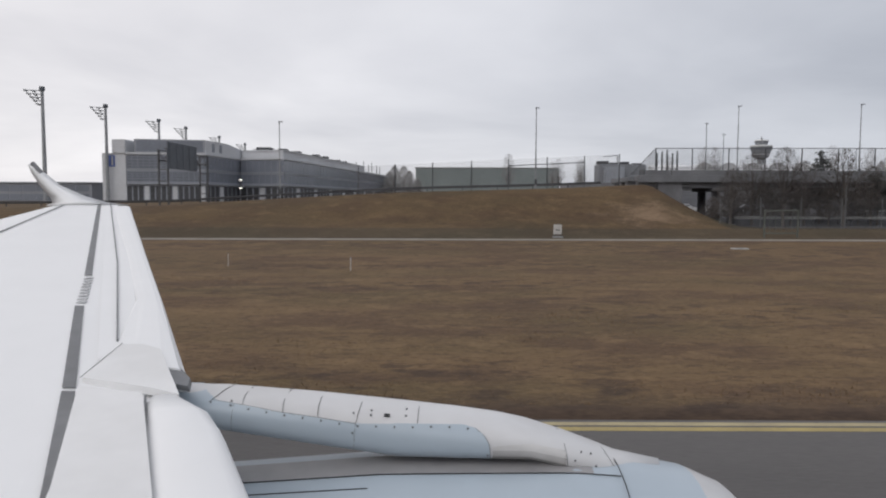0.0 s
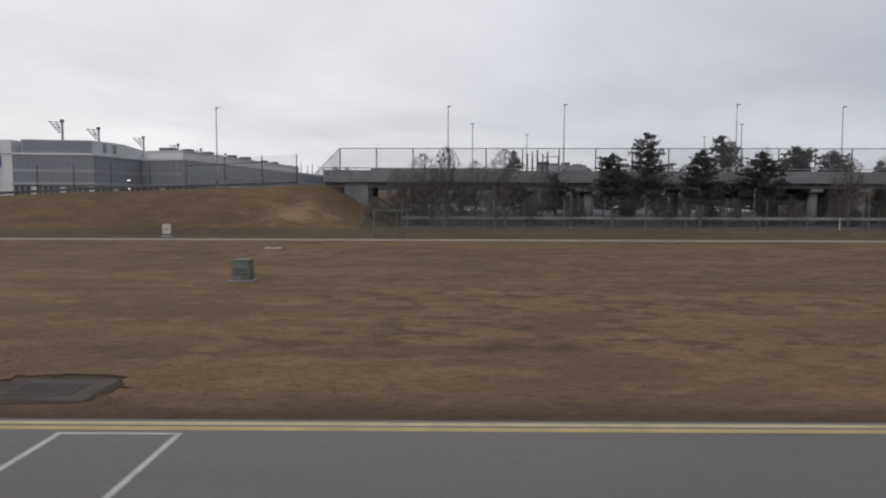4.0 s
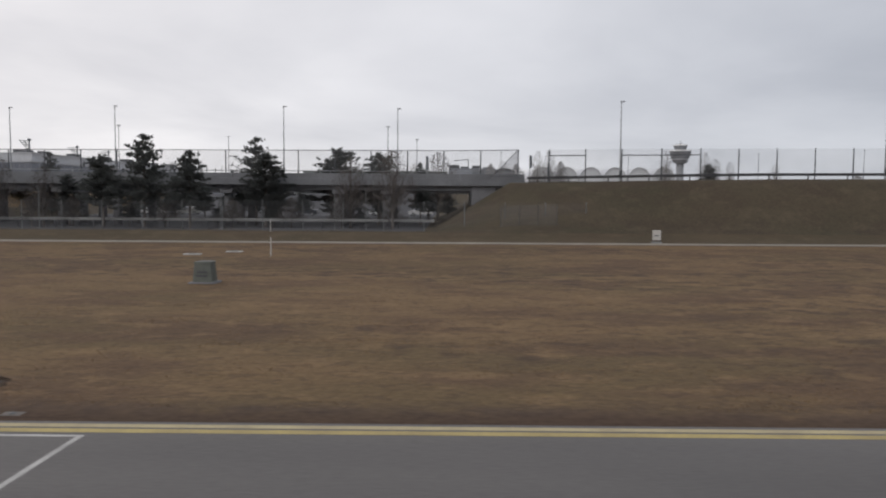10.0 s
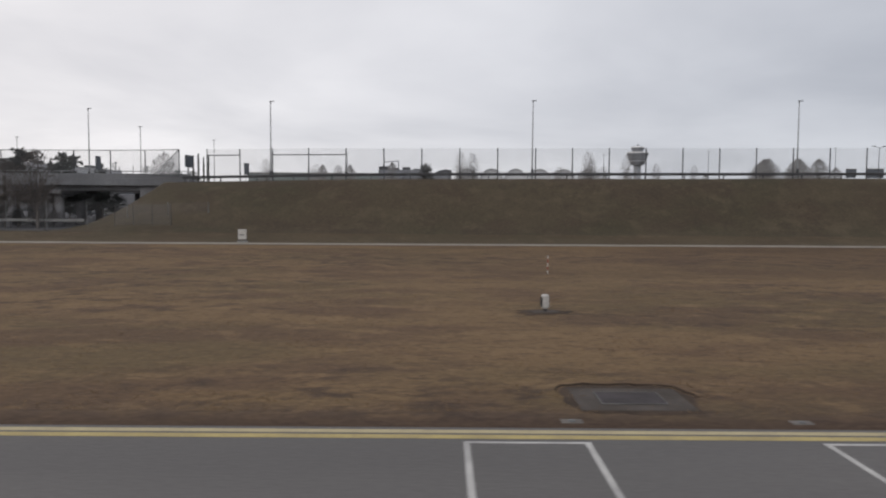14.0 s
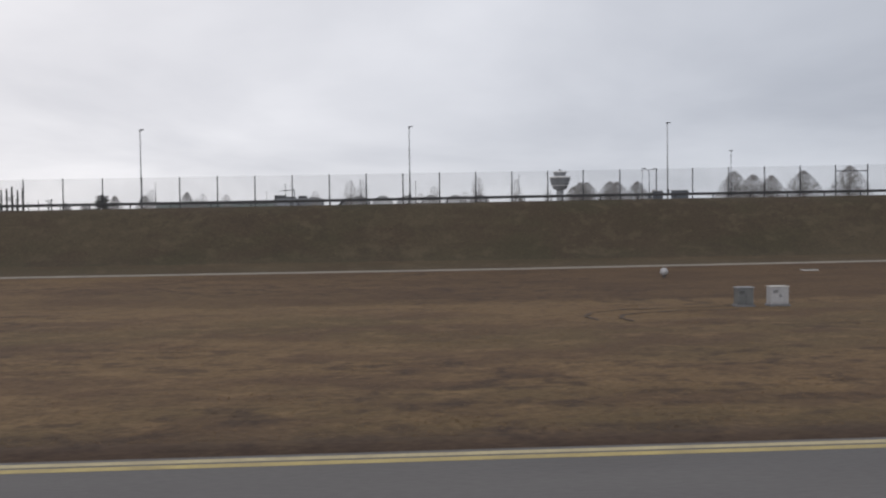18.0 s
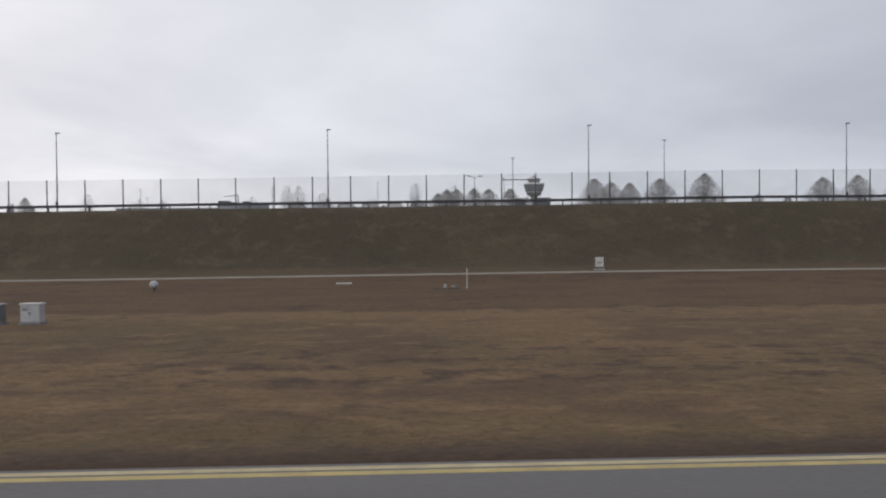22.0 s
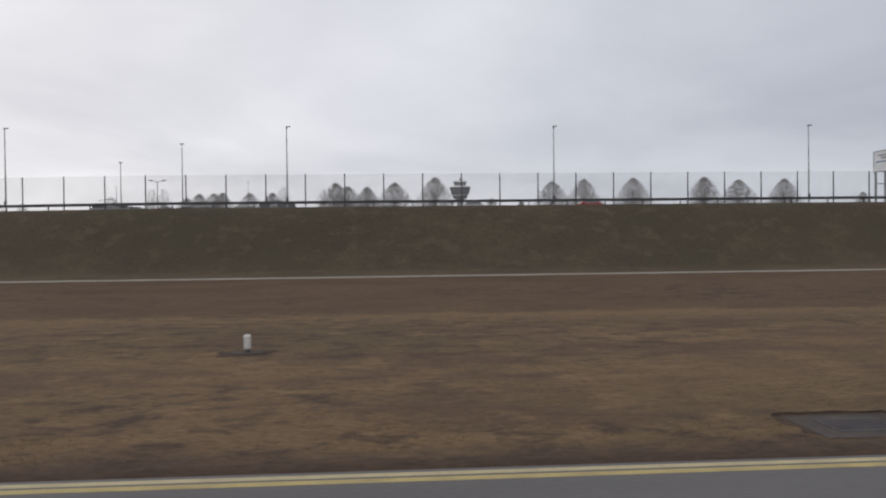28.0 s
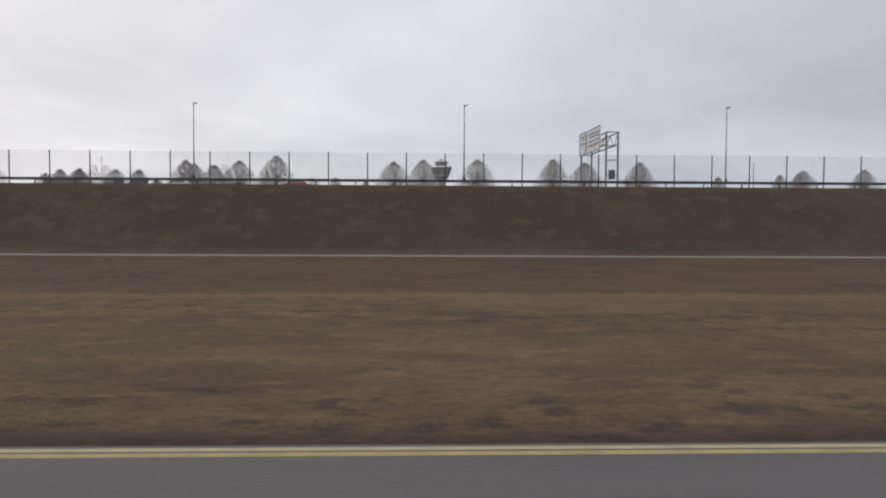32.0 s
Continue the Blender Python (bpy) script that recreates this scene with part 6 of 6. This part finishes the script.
rivet_spots = [(-1.46 + 0.125 * k, float(np.interp(-1.46 + 0.125 * k, [u[0] for u in blue_top], [u[1] for u in blue_top])) - 0.05) for k in range(14)]
rivet_spots += [(-0.5, 0.941), (-0.5, 0.882), (-0.26, 0.987), (-0.26, 0.922), (-0.62, 0.883), (-0.62, 0.533), (0.3, 0.276), (0.9, 0.03), (0.9, 0.241), (0.9, 0.557), (1.0, 0.359), (1.05, 0.515), (1.1, 0.03), (0.95, 0.841), (1.02, 0.871), (-1.46, 0.881), (-1.6, 0.831)]
for x, f in rivet_spots:
    a = on_pylon(x, f)
    air("rivet", tube(bmesh.new(), a, a + Vector((0, -0.004, 0.002)), 0.0075, 0.0075, 6), SEAM, pylon)
air("data_plate", loft([[on_pylon(-0.41 + dx, f, 0.009) for dx in (0, 0.04)] + [on_pylon(-0.41 + dx, f, 0.004) for dx in (0.04, 0)] for f in (0.885, 0.92)]), BLACK, pylon, "small dark printed plate")
# three grey bands on the pylon's side, darker towards its foot
GREY_BANDS = [material("pylon_grey_band", c, tuple(1.25 * v for v in c), 0.5, 0, 5, 3.0, 0) for c in ((0.53, 0.52, 0.51), (0.40, 0.39, 0.38), (0.25, 0.242, 0.235))]
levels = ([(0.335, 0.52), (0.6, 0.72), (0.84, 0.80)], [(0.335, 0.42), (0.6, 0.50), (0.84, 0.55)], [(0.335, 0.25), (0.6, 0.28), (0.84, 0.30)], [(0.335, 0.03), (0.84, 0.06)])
for mat, upper, lower in zip(GREY_BANDS, levels, levels[1:]):
    air("grey_band", pylon_skin(upper, lower, 0.004), mat, pylon, "grey band on the pylon side", smooth=True)

# engine nacelle, its axis along the direction of travel
AX_Y, AX_Z, SEAM_AT = 5.0, 1.49, 101
prof = ((-3.3, 0.62), (-2.6, 0.88), (-1.6, 1.08), (-0.4, 1.17), (0.9, 1.185), (1.35, 1.15), (1.75, 1.08), (2.0, 0.97), (2.14, 0.84), (2.17, 0.76), (2.1, 0.7), (1.6, 0.74), (0.8, 0.78))
secs = [[(x, AX_Y + r * math.cos(k * math.tau / 40), AX_Z + r * math.sin(k * math.tau / 40)) for k in range(40)] for x, r in prof]
nacelle = air("engine_nacelle", loft(secs[:7], caps=False), NACELLE, label="blue-grey engine nacelle", smooth=True)
air("intake_lip", loft(secs[6:], caps=False), PYLON_PALE, nacelle, "pale intake lip", smooth=True)
air("exhaust_cone", loft([[(x, AX_Y + r * math.cos(k * math.tau / 20), AX_Z + r * math.sin(k * math.tau / 20)) for k in range(20)] for x, r in ((-4.4, 0.12), (-3.9, 0.3), (-3.1, 0.5), (-2.5, 0.6))]), DARK_STEEL, nacelle, "dark exhaust cone", smooth=True)
air("fan_disc", loft([[(x, AX_Y + r * math.cos(k * math.tau / 30), AX_Z + r * math.sin(k * math.tau / 30)) for k in range(30)] for x, r in ((0.78, 0.78), (0.8, 0.3), (1.1, 0.04))]), DARK_STEEL, nacelle, "dark fan and spinner", smooth=True)
for a0, x0, x1 in ((SEAM_AT, -1.6, 1.2), (SEAM_AT + 7, -1.7, -0.5)):
    bm = bmesh.new()
    steps = [x0 + (x1 - x0) * k / 12 for k in range(13)]
    rr = lambda x: float(np.interp(x, [p[0] for p in prof[:7]], [p[1] for p in prof[:7]])) + 0.003
    pts = [(x, AX_Y + rr(x) * math.cos(radians(a0)), AX_Z + rr(x) * math.sin(radians(a0))) for x in steps]
    for a, b in zip(pts, pts[1:]):
        tube(bm, a, b, 0.004, 0.004, 4, False)
    air("cowl_seam", bm, RUBBER, nacelle)
bm = bmesh.new()
pts = [(1.2, AX_Y + 1.185 * math.cos(radians(a)), AX_Z + 1.185 * math.sin(radians(a))) for a in range(90, 200, 6)]
for a, b in zip(pts, pts[1:]):
    tube(bm, a, b, 0.004, 0.004, 4, False)
air("cowl_seam", bm, RUBBER, nacelle)
# shade below the pylon, put into a greyer skin on the cowling
rr = lambda x: float(np.interp(x, [p[0] for p in prof[:7]], [p[1] for p in prof[:7]])) + 0.003
rows = [[(x, AX_Y + rr(x) * math.cos(radians(a)), AX_Z + rr(x) * math.sin(radians(a))) for a in (86, 91, 96, SEAM_AT - 0.4)] for x in [-1.5 + 0.18 * k for k in range(15)]]
air("cowl_shade_strip", loft(rows, close=False), material("cowl_shade_grey", (0.36, 0.355, 0.36), (0.30, 0.295, 0.30), 0.5, 0, 4, 1.5, 0), nacelle, "cowling strip under the pylon with shade in its grey", smooth=True)
# main landing gear that carries the wing
leg = air("gear_leg", tube(bmesh.new(), (-5.2, 3.6, 0.55), (-5.2, 3.9, 3.0), 0.13, 0.16, 12), GALV, label="steel landing gear leg", smooth=True)
air("axle", tube(bmesh.new(), (-5.2, 3.1, 0.58), (-5.2, 4.1, 0.58), 0.09, 0.09, 10), GALV, leg)
for y in (3.17, 4.03):
    air("wheel", lathe(((0.3, -0.2), (0.55, -0.19), (0.58, -0.1), (0.58, 0.1), (0.55, 0.19), (0.3, 0.2)), 28), TYRE, plane, "black tyre", smooth=True).matrix_basis = Matrix.Translation((-5.2 + 3.2, y - 6.0, 0.585)) @ pose(0, 0, 0, 90, 0, 0) @ Matrix.Translation((-3.2, 6.0, 0))
